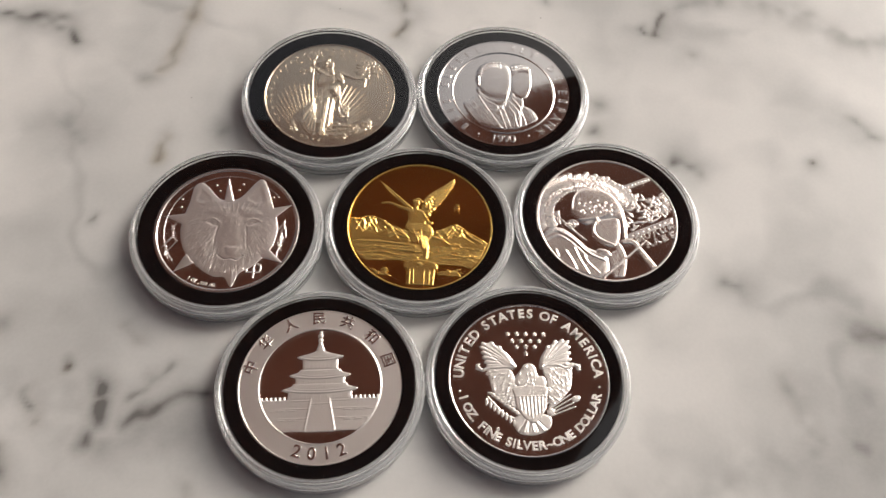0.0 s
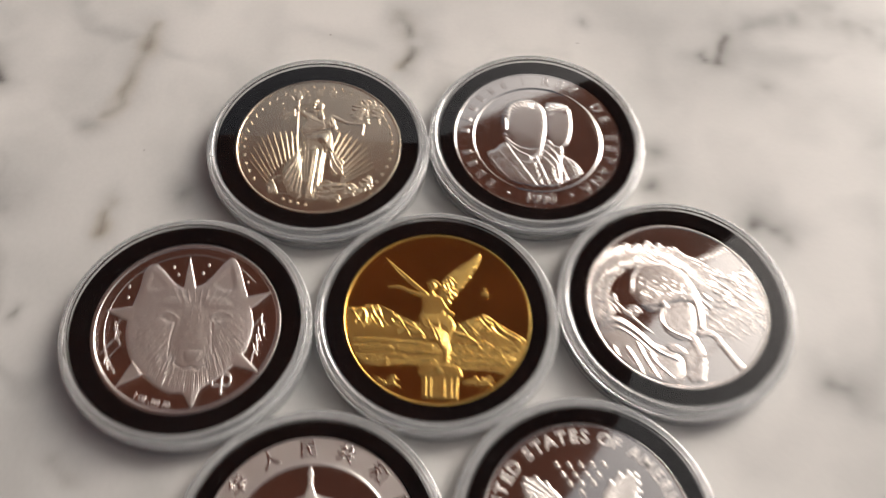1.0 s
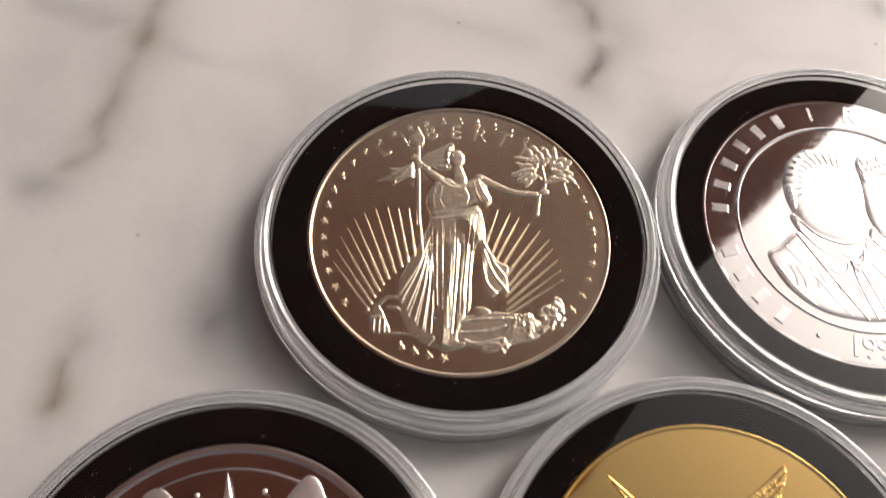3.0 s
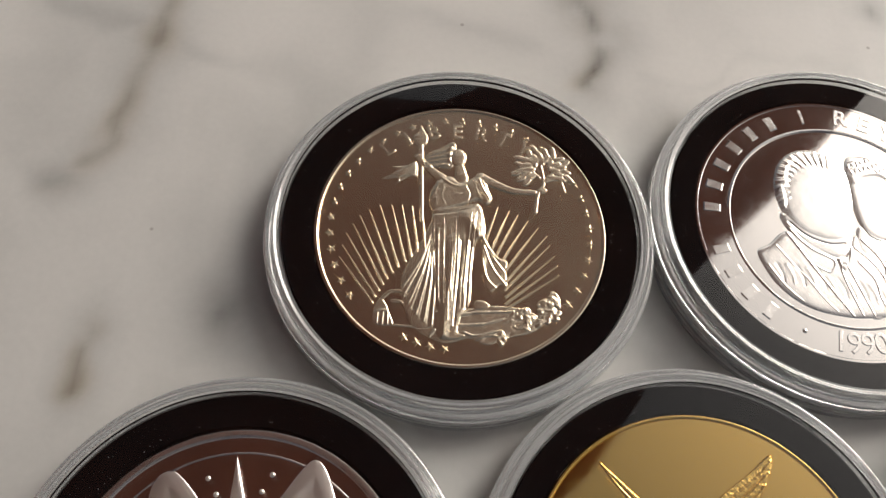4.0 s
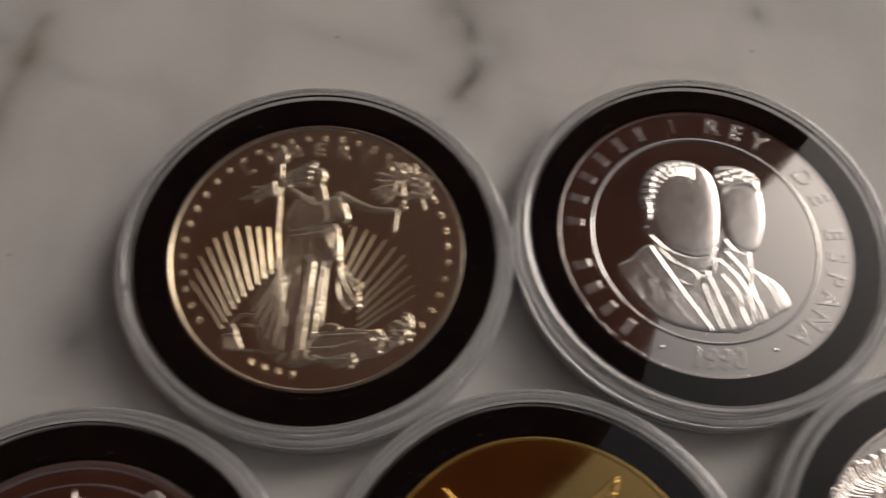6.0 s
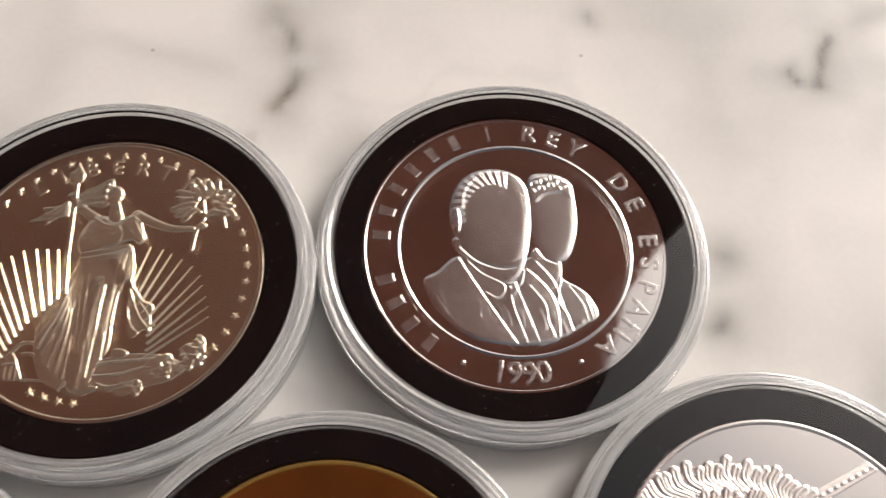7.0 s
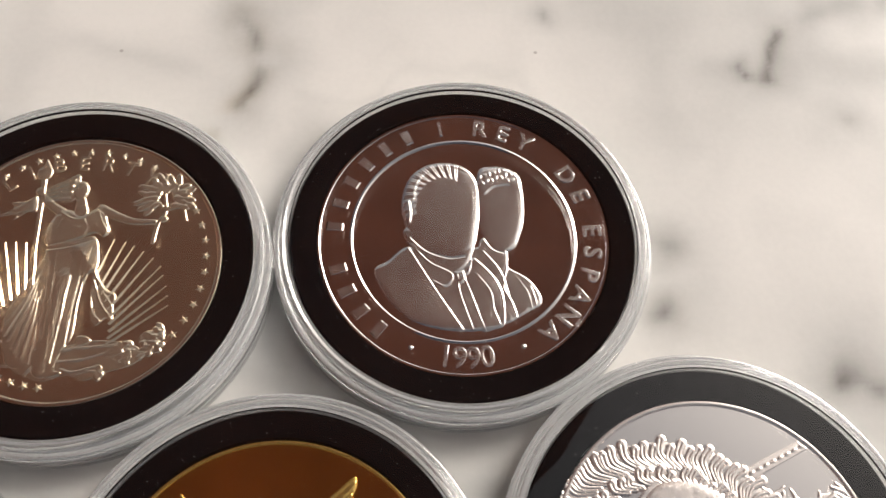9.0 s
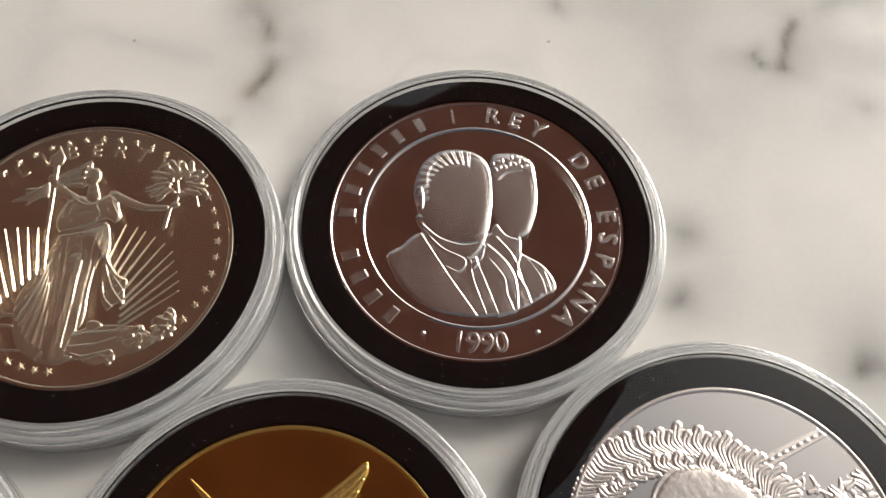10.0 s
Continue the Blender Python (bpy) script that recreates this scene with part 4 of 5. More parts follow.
    for pts in ([(0.166, 0.446), (0.282, 0.539), (0.397, 0.644)], [(0.199, 0.411), (0.289, 0.49), (0.374, 0.569)], [(0.206, 0.369), (0.28, 0.435), (0.35, 0.506)], [(0.202, 0.327), (0.262, 0.385), (0.316, 0.437)]):
        g.line(pts, 0.008, 0.006, 0.1, "cut")
    (ax, ay), (bx, by), (cx, cy) = (0.0559, 0.385), (0.144, 0.481), (0.0965, 0.171)
    for row in range(6):
        for k in range(4):
            u, v = (k + 0.5 * (row % 2)) / 4, row / 5
            g.blob(ax + (bx - ax) * u + (cx - ax) * v + 0.02 * math.sin(5 * row + k), ay + (by - ay) * u + (cy - ay) * v, 0.036, 0.024, -0.9 + 0.3 * rng.random(), 0.13, "add")
    part("wing", g.rough(0.02, 0.3).mesh("wing", gold_frost), coin)
    g = Relief(R, 0.075, (-0.62, 0.35, -0.7, 0.75))
    g.line([(-0.57, 0.67), (-0.36, 0.47), (-0.14, 0.26)], 0.006, 0.03, 0.26)
    g.line([(-0.55, 0.64), (-0.4, 0.47), (-0.16, 0.26)], 0.004, 0.016, 0.24)
    g.line([(-0.53, 0.325), (-0.42, 0.33), (-0.3, 0.28), (-0.14, 0.23)], 0.012, 0.026, 0.32)
    g.poly([(-0.17, 0.23), (-0.08, 0.26), (0.02, 0.24), (0.06, 0.14), (0.08, 0.03), (-0.02, -0.02), (-0.18, -0.02), (-0.16, 0.08)], 0.4, 0.1)
    g.poly([(-0.19, 0.0), (-0.02, 0.02), (0.1, 0.02), (0.18, -0.06), (0.19, -0.16), (0.14, -0.25), (0.15, -0.4), (0.13, -0.53), (0.06, -0.54), (0.05, -0.4), (-0.04, -0.25), (-0.15, -0.14)], 0.5, 0.1)
    g.line([(0.02, 0.2), (0.09, 0.08), (0.14, 0.03)], 0.03, 0.022, 0.4)
    g.blob(0.13, 0.03, 0.05, 0.03, 0.2, 0.4)
    g.line([(-0.07, 0.3), (-0.06, 0.22)], 0.025, 0.035, 0.45)
    g.blob(-0.06, 0.345, 0.05, 0.06, 0, 0.55)
    g.line([(-0.1, 0.38), (-0.04, 0.41), (0.01, 0.37)], 0.02, 0.02, 0.5)
    for k in range(22):
        u, y0 = rng.random(), rng.uniform(-0.3, 0.0)
        y1 = max(y0 - rng.uniform(0.1, 0.25), -0.52)
        pull = lambda yy: 1 - 0.75 * min(1, -yy / 0.5)
        xa, xb = 0.02 + (u - 0.5) * 0.34 * pull(y0) + 0.16 * -y0, 0.02 + (u - 0.5) * 0.34 * pull(y1) + 0.16 * -y1
        g.line([(xa, y0), ((xa + xb) / 2 + rng.uniform(-0.02, 0.02), (y0 + y1) / 2), (xb, y1)], 0.005, rng.uniform(0.008, 0.015), rng.uniform(0.03, 0.06), rng.choice(("add", "cut")))
    for k in range(9):
        u = k / 8
        g.line([(-0.17 + 0.05 * u, -0.02 - 0.1 * u), (-0.02 + 0.1 * u, -0.12 - 0.05 * u), (0.06 + 0.07 * u, -0.3), (0.07 + 0.05 * u, -0.5)], 0.008, 0.012, 0.09, "add" if k % 2 else "cut")
    for k in range(4):
        g.line([(-0.19, -0.0 - 0.025 * k), (-0.03, 0.01 - 0.03 * k), (0.17, -0.02 - 0.03 * k)], 0.01, 0.008, 0.07, "add")
    part("statue_figure", g.rough(0.01, 0.4).mesh("statue_figure", gold_frost), coin, "plain winged figure in low relief")
    g = Relief(R, 0.09, (-0.3, 0.4, -0.96, -0.5))
    g.poly([(-0.15, -0.62), (0.24, -0.62), (0.22, -0.92), (-0.14, -0.92)], 0.28, 0.03, smooth=False)
    g.poly([(-0.16, -0.56), (0.0, -0.53), (0.2, -0.56), (0.26, -0.61), (0.25, -0.68), (0.05, -0.66), (-0.17, -0.68)], 0.38, 0.05)
    for px in (-0.1, -0.05, 0.1, 0.17):
        g.line([(px, -0.7), (px, -0.9)], 0.008, 0.008, 0.08, "add" if px < 0.08 else "cut")
    g.blob(0.03, -0.61, 0.05, 0.035, 0, 0.12, "add")
    part("pedestal", g.within(0.955).mesh("pedestal", gold_frost), coin)
    for cx, cy in ((-0.5, -0.74), (0.45, -0.71)):
        g = Relief(R, 0.09, (cx - 0.25, cx + 0.25, cy - 0.2, cy + 0.2))
        for k in range(20):
            a = rng.uniform(-0.4, 3.5)
            q = rng.uniform(0.03, 0.13)
            g.line([(cx + 0.3 * q * math.cos(a), cy - 0.04), (cx + 0.8 * q * math.cos(a), cy - 0.02 + 0.5 * q * math.sin(a)), (cx + 1.4 * q * math.cos(a), cy - 0.03 + 0.8 * q * math.sin(a))], 0.02, 0.008, 0.16)
        part("cactus_clump", g.within(0.955).mesh("cactus_clump", gold_frost), coin)
    part("letter", glyph("M", 1.9, gold_frost, 0.03), coin, at=pose(0.5 * R * MM, 0.27 * R * MM, 0))
    part("letter", glyph("o", 1.4, gold_frost, 0.03), coin, at=pose(0.505 * R * MM, 0.345 * R * MM, 0))
    return coin


def temple_coin(x, y):
    R, T = 20.06, 5.0
    coin = blank(x, y, R, "proof silver coin with a frosted round temple on a terrace", silver_mirror, silver_frost, band=0.735, band_mat=silver_band)
    for k, char in enumerate("中华人民共和国"):
        a = radians(96.5 + 72 - 24 * k)
        part("letter", glyph(char, 3.6, silver_mirror, 0.04), band_of(coin), at=pose(0.875 * R * MM * math.cos(a), 0.875 * R * MM * math.sin(a), 0.12 * MM, 0, 0, math.degrees(a) - 90))
    arc_text(band_of(coin), "2012", 0.862 * R, 257, 293, 4.3, silver_mirror, 0.12, True, thick=0.04)
    g = Relief(R, 0.11, (-0.76, 0.76, -0.7, 0.76))
    P = lambda pts, h, s, mode="max", smooth=False: g.poly(turned(pts, T), h, s, mode, smooth)
    L = lambda pts, w, h, mode="add": g.line(turned(pts, T), w, w, h, mode, False)
    P([(-0.74, -0.18), (0.74, -0.18), (0.62, -0.44), (0.44, -0.58), (-0.44, -0.58), (-0.62, -0.44)], 0.2, 0.02)
    for k in range(27):
        px = -0.7 + 1.4 * k / 26
        if abs(px) > 0.13:
            P([(px - 0.013, -0.19), (px + 0.013, -0.19), (px + 0.013, -0.145), (px - 0.013, -0.145)], 0.24, 0.012)
    for yy in (-0.2, -0.3, -0.42):
        L([(-0.72, yy), (-0.13, yy)], 0.01, 0.08)
        L([(0.13, yy), (0.72, yy)], 0.01, 0.08)
    for k in range(10):
        px = -0.6 + 1.2 * k / 9
        for yy in (-0.3, -0.42):
            if abs(px) > 0.2:
                L([(px - 0.035, yy - 0.02), (px + 0.035, yy - 0.02)], 0.014, 0.1)
    P([(-0.11, -0.16), (0.11, -0.16), (0.18, -0.59), (-0.18, -0.59)], 0.28, 0.02)
    for s in (-1, 1):
        L([(0.11 * s, -0.16), (0.18 * s, -0.58)], 0.016, 0.12)
    L([(-0.12, -0.24), (0.12, -0.24)], 0.008, 0.06)
    # three tiers, each a drum under a curved roof
    for half, y0, y1 in ((0.385, -0.19, -0.06), (0.3, 0.0, 0.12), (0.215, 0.2, 0.36)):
        P([(-half, y0), (half, y0), (half, y1), (-half, y1)], 0.3, 0.06)
        for k in range(9):
            px = half * (-0.88 + 1.76 * k / 8)
            L([(px, y0), (px, y1)], 0.008, 0.025)
    for half, y0, y1, crown in ((0.46, -0.085, 0.02, 0.33), (0.375, 0.1, 0.2, 0.25), (0.285, 0.34, 0.49, 0.04)):
        # the eave bows downward, as a round roof seen from the front
        bow = [(half * math.cos(a), y0 + 0.03 + 0.062 * math.sin(a)) for a in np.linspace(0, -math.pi, 25)]
        back = [(-half * (1 - u) - crown * u - (half - crown) * 0.35 * -math.sin(math.pi * u), y0 + 0.035 + (y1 - y0 - 0.035) * u) for u in (0.15, 0.35, 0.55, 0.75, 0.9, 1)]
        P(bow + back + [(-a, b) for a, b in back[::-1]], 0.42, 0.05)
        L([(a * 0.97, b + 0.014) for a, b in bow[1:-1]], 0.013, 0.17)
        L([(a * 0.93, b + 0.045) for a, b in bow[3:-3]], 0.007, 0.07)
        for k in range(15):
            u = -1 + 2 * k / 14
            L([(u * crown, y1 - 0.01), (u * half * 0.95, y0 + 0.03)], 0.006, 0.018)
    P([(-0.05, 0.46), (0.05, 0.46), (0.02, 0.55), (0.02, 0.6), (-0.02, 0.6), (-0.02, 0.55)], 0.35, 0.03)
    for cx, cy, q in ((0, 0.585, 0.03), (0, 0.645, 0.033), (0, 0.69, 0.02)):
        g.blob(*turned([(cx, cy)], T)[0], q, q, 0, 0.42)
    part("temple", g.rough(0.006, 0.4).within(0.735).mesh("temple", silver_frost), coin, "frosted temple in low relief")
    return coin


def eagle_coin(x, y):
    R, T = 20.25, 4.5
    coin = blank(x, y, R, "proof silver coin with a heraldic eagle and thirteen stars", silver_mirror, silver_mirror, 0.03)
    rng = random.Random(11)
    arc_text(coin, "UNITED STATES OF AMERICA", 0.86 * R, 179, 7, 3.5, silver_frost, 0.0, thick=0.05, fitted=True)
    arc_text(coin, "1 OZ. FINE SILVER~ONE DOLLAR", 0.855 * R, 200, 346, 3.1, silver_frost, 0.0, True, thick=0.05, fitted=True)
    for a in (194, -5):
        part("dot", dot_mesh(0.28, 0.2, silver_frost), coin, at=pose(0.87 * R * MM * math.cos(radians(a)), 0.87 * R * MM * math.sin(radians(a)), 0))
    star = star_mesh(0.85, 0.3, silver_frost)
    for n, row_y in ((5, 0.585), (4, 0.49), (3, 0.41), (1, 0.32)):
        for k in range(n):
            px = -0.035 + (k - (n - 1) / 2) * 0.113
            part("star", star, coin, at=pose(px * R * MM, (row_y + 0.04 * px) * R * MM, 0))
    # wings: long flight feathers fanned above, small scales and side feathers below
    fans = (([(-0.172, 0.133), (-0.205, 0.224), (-0.281, 0.325), (-0.391, 0.407), (-0.501, 0.461), (-0.589, 0.456), (-0.621, 0.402), (-0.601, 0.326), (-0.586, 0.257), (-0.558, 0.195), (-0.535, 0.121), (-0.34, 0.108)],
             (-0.183, 0.138), [(-0.6, 0.444), (-0.618, 0.39), (-0.598, 0.321), (-0.58, 0.252), (-0.552, 0.19), (-0.524, 0.133), (-0.49, 0.455), (-0.385, 0.402)], -1),
            ([(0.148, 0.134), (0.144, 0.235), (0.179, 0.336), (0.252, 0.439), (0.348, 0.521), (0.446, 0.547), (0.515, 0.535), (0.532, 0.459), (0.528, 0.37), (0.539, 0.283), (0.498, 0.206), (0.366, 0.171), (0.229, 0.124)],
             (0.159, 0.143), [(0.354, 0.521), (0.443, 0.543), (0.515, 0.529), (0.529, 0.453), (0.528, 0.37), (0.534, 0.283), (0.498, 0.217), (0.258, 0.439)], 1))
    lows = ([(-0.508, 0.0998), (-0.259, 0.106), (-0.178, -0.00403), (-0.147, -0.149), (-0.121, -0.369), (-0.201, -0.384), (-0.323, -0.329), (-0.424, -0.229), (-0.468, -0.114), (-0.491, -0.00187)],
            [(0.18, 0.116), (0.366, 0.165), (0.519, 0.178), (0.533, 0.104), (0.528, -0.0102), (0.508, -0.118), (0.441, -0.205), (0.353, -0.292), (0.261, -0.357), (0.221, -0.215), (0.21, -0.0196)])
    for (fan, root, tips, side), low in zip(fans, lows):
        g = Relief(R, 0.075, (-0.75, 0.7, -0.5, 0.7))
        g.poly(low, 0.3, 0.06)
        lo, hi = (min(p[0] for p in low), min(p[1] for p in low)), (max(p[0] for p in low), max(p[1] for p in low))
        for k in range(90):
            px, py = rng.uniform(lo[0], hi[0]), rng.uniform(lo[1], hi[1])
            g.blob(px, py, 0.03, 0.014, side * (-0.4 - 0.6 * rng.random()), 0.07, "add")
        for k in range(9):
            u = k / 8
            (ax, ay), (bx, by) = (low[-1] if side < 0 else low[2]), (low[5] if side < 0 else low[7])
            ex, ey = ax + (bx - ax) * u, ay + (by - ay) * u
            g.line([(ex - side * 0.14, ey - 0.02), (ex - side * 0.06, ey), (ex + side * 0.02, ey + 0.03)], 0.012, 0.022, 0.2)
        fan, tips = [[(px * 0.94, py * 0.94) for px, py in row] for row in (fan, tips)]
        g.poly(fan, 0.4, 0.05)
        for ex, ey in tips:
            g.blob(ex, ey, 0.036, 0.026, math.atan2(ey - root[1], ex - root[0]), 0.38)
            g.line([root, ((root[0] + ex) / 2 - 0.01, (root[1] + ey) / 2 + 0.02), (ex, ey)], 0.012, 0.024, 0.06, "add")
        for (ax, ay), (bx, by) in zip(tips[:6], tips[1:7]):
            g.line([(root[0] * 0.6 + ax * 0.4, root[1] * 0.6 + ay * 0.4), ((ax + bx) / 2, (ay + by) / 2)], 0.006, 0.01, 0.08, "cut", False)
        part("wing", g.rough(0.012, 0.4).mesh("wing", silver_frost), coin)
    for pts in ([(-0.63, 0.11), (-0.57, 0.07), (-0.5, 0.1), (-0.35, 0.12), (-0.21, 0.14)], [(0.17, 0.17), (0.35, 0.19), (0.48, 0.15), (0.56, 0.2), (0.62, 0.17)]):
        g = Relief(R, 0.11, (-0.75, 0.75, -0.05, 0.32))
        g.line(pts, 0.02, 0.02, 0.5)
        end = pts[0] if pts[0][0] < 0 else pts[-1]
        for d in (-0.04, 0.0, 0.04):
            g.blob(end[0], end[1] + d * 0.7, 0.03, 0.014, d * 8, 0.4)
        part("ribbon", g.mesh("ribbon", silver_frost), coin)
    g = Relief(R, 0.1, (-0.3, 0.35, -0.75, 0.25))
    g.poly([(-0.16, -0.5), (0.22, -0.46), (0.25, -0.62), (0.05, -0.72), (-0.14, -0.69)], 0.3, 0.05)
    for k in range(7):
        u = k / 6
        g.line([(-0.02 + 0.08 * u, -0.5), (-0.13 + 0.36 * u, -0.69 + 0.04 * u)], 0.01, 0.016, 0.1, "add" if k % 2 else "cut")
    g.poly([(-0.17, 0.0), (-0.1, 0.1), (-0.06, 0.17), (0.02, 0.19), (0.08, 0.14), (0.11, 0.04), (0.19, 0.02), (0.2, -0.1), (0.0, -0.14), (-0.17, -0.1)], 0.46, 0.08)
    g.line([(-0.04, 0.14), (-0.1, 0.12), (-0.11, 0.07)], 0.03, 0.012, 0.14, "add")
    for k in range(18):
        g.blob(rng.uniform(-0.14, 0.17), rng.uniform(-0.1, 0.05), 0.025, 0.014, rng.uniform(0.8, 2.2), 0.07, "add")
    part("eagle_body", g.mesh("eagle_body", silver_frost), coin)
    g = Relief(R, 0.1, (-0.3, 0.35, -0.75, 0.25))
    g.poly(turned([(-0.19, -0.11), (0.19, -0.11), (0.2, -0.25), (0.16, -0.43), (0.0, -0.58), (-0.16, -0.43), (-0.2, -0.25)], T), 0.55, 0.035)
    for k in range(7):
        px = -0.14 + 0.28 * k / 6
        g.line(turned([(px, -0.25), (px * 0.9, -0.5 + abs(px) * 0.5)], T), 0.012, 0.01, 0.1, "add", False)
    g.line(turned([(-0.19, -0.24), (0.19, -0.24)], T), 0.012, 0.012, 0.08, "add", False)
    part("shield", g.mesh("shield", silver_frost), coin)
    g = Relief(R, 0.11, (-0.6, -0.05, -0.65, -0.2))
    g.line([(-0.1, -0.55), (-0.3, -0.48), (-0.42, -0.36), (-0.5, -0.27)], 0.014, 0.01, 0.26)
    for k in range(16):
        u = k / 15
        g.blob(-0.14 - 0.36 * u + 0.04 * (k % 2 * 2 - 1), -0.53 + 0.26 * u + 0.045 * (k % 2 * 2 - 1), 0.05, 0.018, 1.6 + 1.3 * (k % 2), 0.3)
    part("olive_branch", g.mesh("olive_branch", silver_frost), coin)
    g = Relief(R, 0.11, (0.1, 0.7, -0.6, -0.15))
    for k in range(5):
        g.line([(0.24, -0.48 + 0.03 * k), (0.56 - 0.02 * k, -0.34 + 0.05 * k)], 0.009, 0.009, 0.26)
    g.blob(0.57, -0.24, 0.06, 0.04, 0.4, 0.34)
    g.blob(0.26, -0.42, 0.05, 0.04, 0.4, 0.34)
    part("arrows", g.mesh("arrows", silver_frost), coin)
    part("letter", glyph("s", 1.9, silver_frost, 0.04), coin, at=pose(-0.38 * R * MM, -0.66 * R * MM, 0))
    return coin


def wolf_coin(x, y):
    R = 19.4
    coin = blank(x, y, R, "proof silver round with a frosted wolf head before a star", silver_mirror, silver_satin, 0.06)
    rng = random.Random(3)
    arc = [(0.85 * math.cos(radians(a)), 0.85 * math.sin(radians(a))) for a in range(40, 226, 6)]
    g = Relief(R, 0.09)
    g.line(arc, 0.006, 0.006, 0.12)
    part("inner_circle", g.mesh("inner_circle", silver_satin), coin)
    for pts in ([(-0.1, 0.42), (-0.09, 0.83), (0.04, 0.42)], [(-0.56, 0.21), (-0.87, 0.14), (-0.56, 0.0)], [(0.5, 0.34), (0.85, 0.43), (0.6, 0.16)], [(-0.48, -0.42), (-0.61, -0.72), (-0.36, -0.57)], [(0.52, -0.2), (0.83, -0.5), (0.5, -0.42)]):
        xs, ys = [p[0] for p in pts], [p[1] for p in pts]
        g = Relief(R, 0.09, (min(xs) - 0.05, max(xs) + 0.05, min(ys) - 0.05, max(ys) + 0.05))
        g.poly(pts, 0.3, 0.06, smooth=False)
        part("spike", g.mesh("spike", wolf_frost), coin)
    g = Relief(R, 0.085, (-0.72, 0.82, -0.95, 0.9))
    g.poly([(-0.57, 0.4), (-0.55, 0.64), (-0.47, 0.72), (-0.38, 0.68), (-0.18, 0.48), (-0.03, 0.45), (0.13, 0.52), (0.3, 0.77), (0.38, 0.83), (0.46, 0.74), (0.57, 0.44), (0.66, 0.2), (0.7, 0.0), (0.66, -0.25), (0.56, -0.42),
            (0.4, -0.6), (0.26, -0.7), (0.19, -0.9), (0.08, -0.76), (-0.08, -0.75), (-0.3, -0.62), (-0.5, -0.42), (-0.61, -0.15), (-0.62, 0.1)], 0.32, 0.2)
    g.poly([(-0.5, 0.42), (-0.48, 0.6), (-0.42, 0.62), (-0.26, 0.46), (-0.36, 0.38)], 0.1, 0.06, "cut")
    g.poly([(0.2, 0.5), (0.34, 0.7), (0.4, 0.72), (0.48, 0.46), (0.34, 0.4)], 0.1, 0.06, "cut")
    # cheeks, muzzle, brow and nose
    for s in (-1, 1):
        g.poly([(0.07 + s * 0.2, 0.02), (0.07 + s * 0.42, 0.16), (0.07 + s * 0.58, 0.02), (0.07 + s * 0.52, -0.28), (0.07 + s * 0.3, -0.5), (0.07 + s * 0.2, -0.25)], 0.06, 0.12, "add")
        g.poly([(0.07 + s * 0.06, 0.36), (0.07 + s * 0.3, 0.34), (0.07 + s * 0.42, 0.22), (0.07 + s * 0.22, 0.17), (0.07 + s * 0.08, 0.2)], 0.1, 0.08, "add")
    g.poly([(-0.09, 0.24), (0.2, 0.26), (0.22, -0.05), (0.31, -0.28), (0.24, -0.48), (0.08, -0.54), (-0.08, -0.46), (-0.12, -0.26), (-0.08, 0.0)], 0.09, 0.12, "add")
    g.poly([(0.02, -0.3), (0.12, -0.27), (0.23, -0.29), (0.2, -0.4), (0.12, -0.44), (0.04, -0.41)], 0.1, 0.05, "add")
    g.line([(-0.06, -0.43), (0.04, -0.49), (0.12, -0.47), (0.2, -0.49), (0.28, -0.42)], 0.014, 0.014, 0.12, "cut")
    g.line([(-0.12, 0.02), (-0.14, -0.16), (-0.13, -0.36)], 0.02, 0.012, 0.07, "cut")
    g.line([(0.26, 0.04), (0.29, -0.14), (0.32, -0.32)], 0.02, 0.012, 0.07, "cut")
    for ex, ey, s in ((-0.2, 0.09, 1), (0.34, 0.12, -1)):
        g.blob(ex, ey - 0.03, 0.1, 0.05, -0.3 * s, 0.13, "cut")
        g.blob(ex + 0.02 * s, ey - 0.03, 0.045, 0.026, -0.3 * s, 0.1, "add")
        g.line([(ex - 0.12 * s, ey + 0.01), (ex, ey + 0.05), (ex + 0.11 * s, ey - 0.02)], 0.016, 0.012, 0.09, "add")
    # fur, combed outwards from the muzzle
    for k in range(1500):
        a = rng.uniform(0, 2 * math.pi)
        q = math.sqrt(rng.uniform(0.1, 1.0))
        px, py = 0.05 + 0.62 * q * math.cos(a), -0.08 + 0.6 * q * math.sin(a)
        if abs(px - 0.1) < 0.13 and -0.5 < py < 0.0:
            continue
        dx, dy = (px - 0.08) * 0.13, (py - 0.25) * 0.13 - 0.02
        g.line([(px, py), (px + dx, py + dy + 0.01), (px + 1.9 * dx, py + 1.7 * dy)], 0.006, 0.002, rng.uniform(0.015, 0.035), rng.choice(("add", "cut")))
    for k in range(9):
        u = k / 8
        g.line([(-0.2 + 0.6 * u, 0.42), (-0.16 + 0.52 * u, 0.35), (-0.1 + 0.4 * u, 0.26)], 0.009, 0.005, 0.05, "add")
    for s in (-1, 1):
        for k in range(4):
            g.line([(0.1 + s * 0.16, -0.33 - 0.03 * k), (0.1 + s * 0.3, -0.36 - 0.045 * k), (0.1 + s * 0.42, -0.34 - 0.06 * k)], 0.006, 0.003, 0.06, "add")
        g.line([(0.1 + s * 0.47, -0.1), (0.1 + s * 0.32, -0.14), (0.1 + s * 0.23, -0.3), (0.1 + s * 0.22, -0.5)], 0.014, 0.006, 0.03, "add")
    part("wolf_head", g.rough(0.008, 0.9).mesh("wolf_head", wolf_frost), coin, "frosted wolf head in low relief")
    dot = dot_mesh(0.33, 0.22, silver_frost)
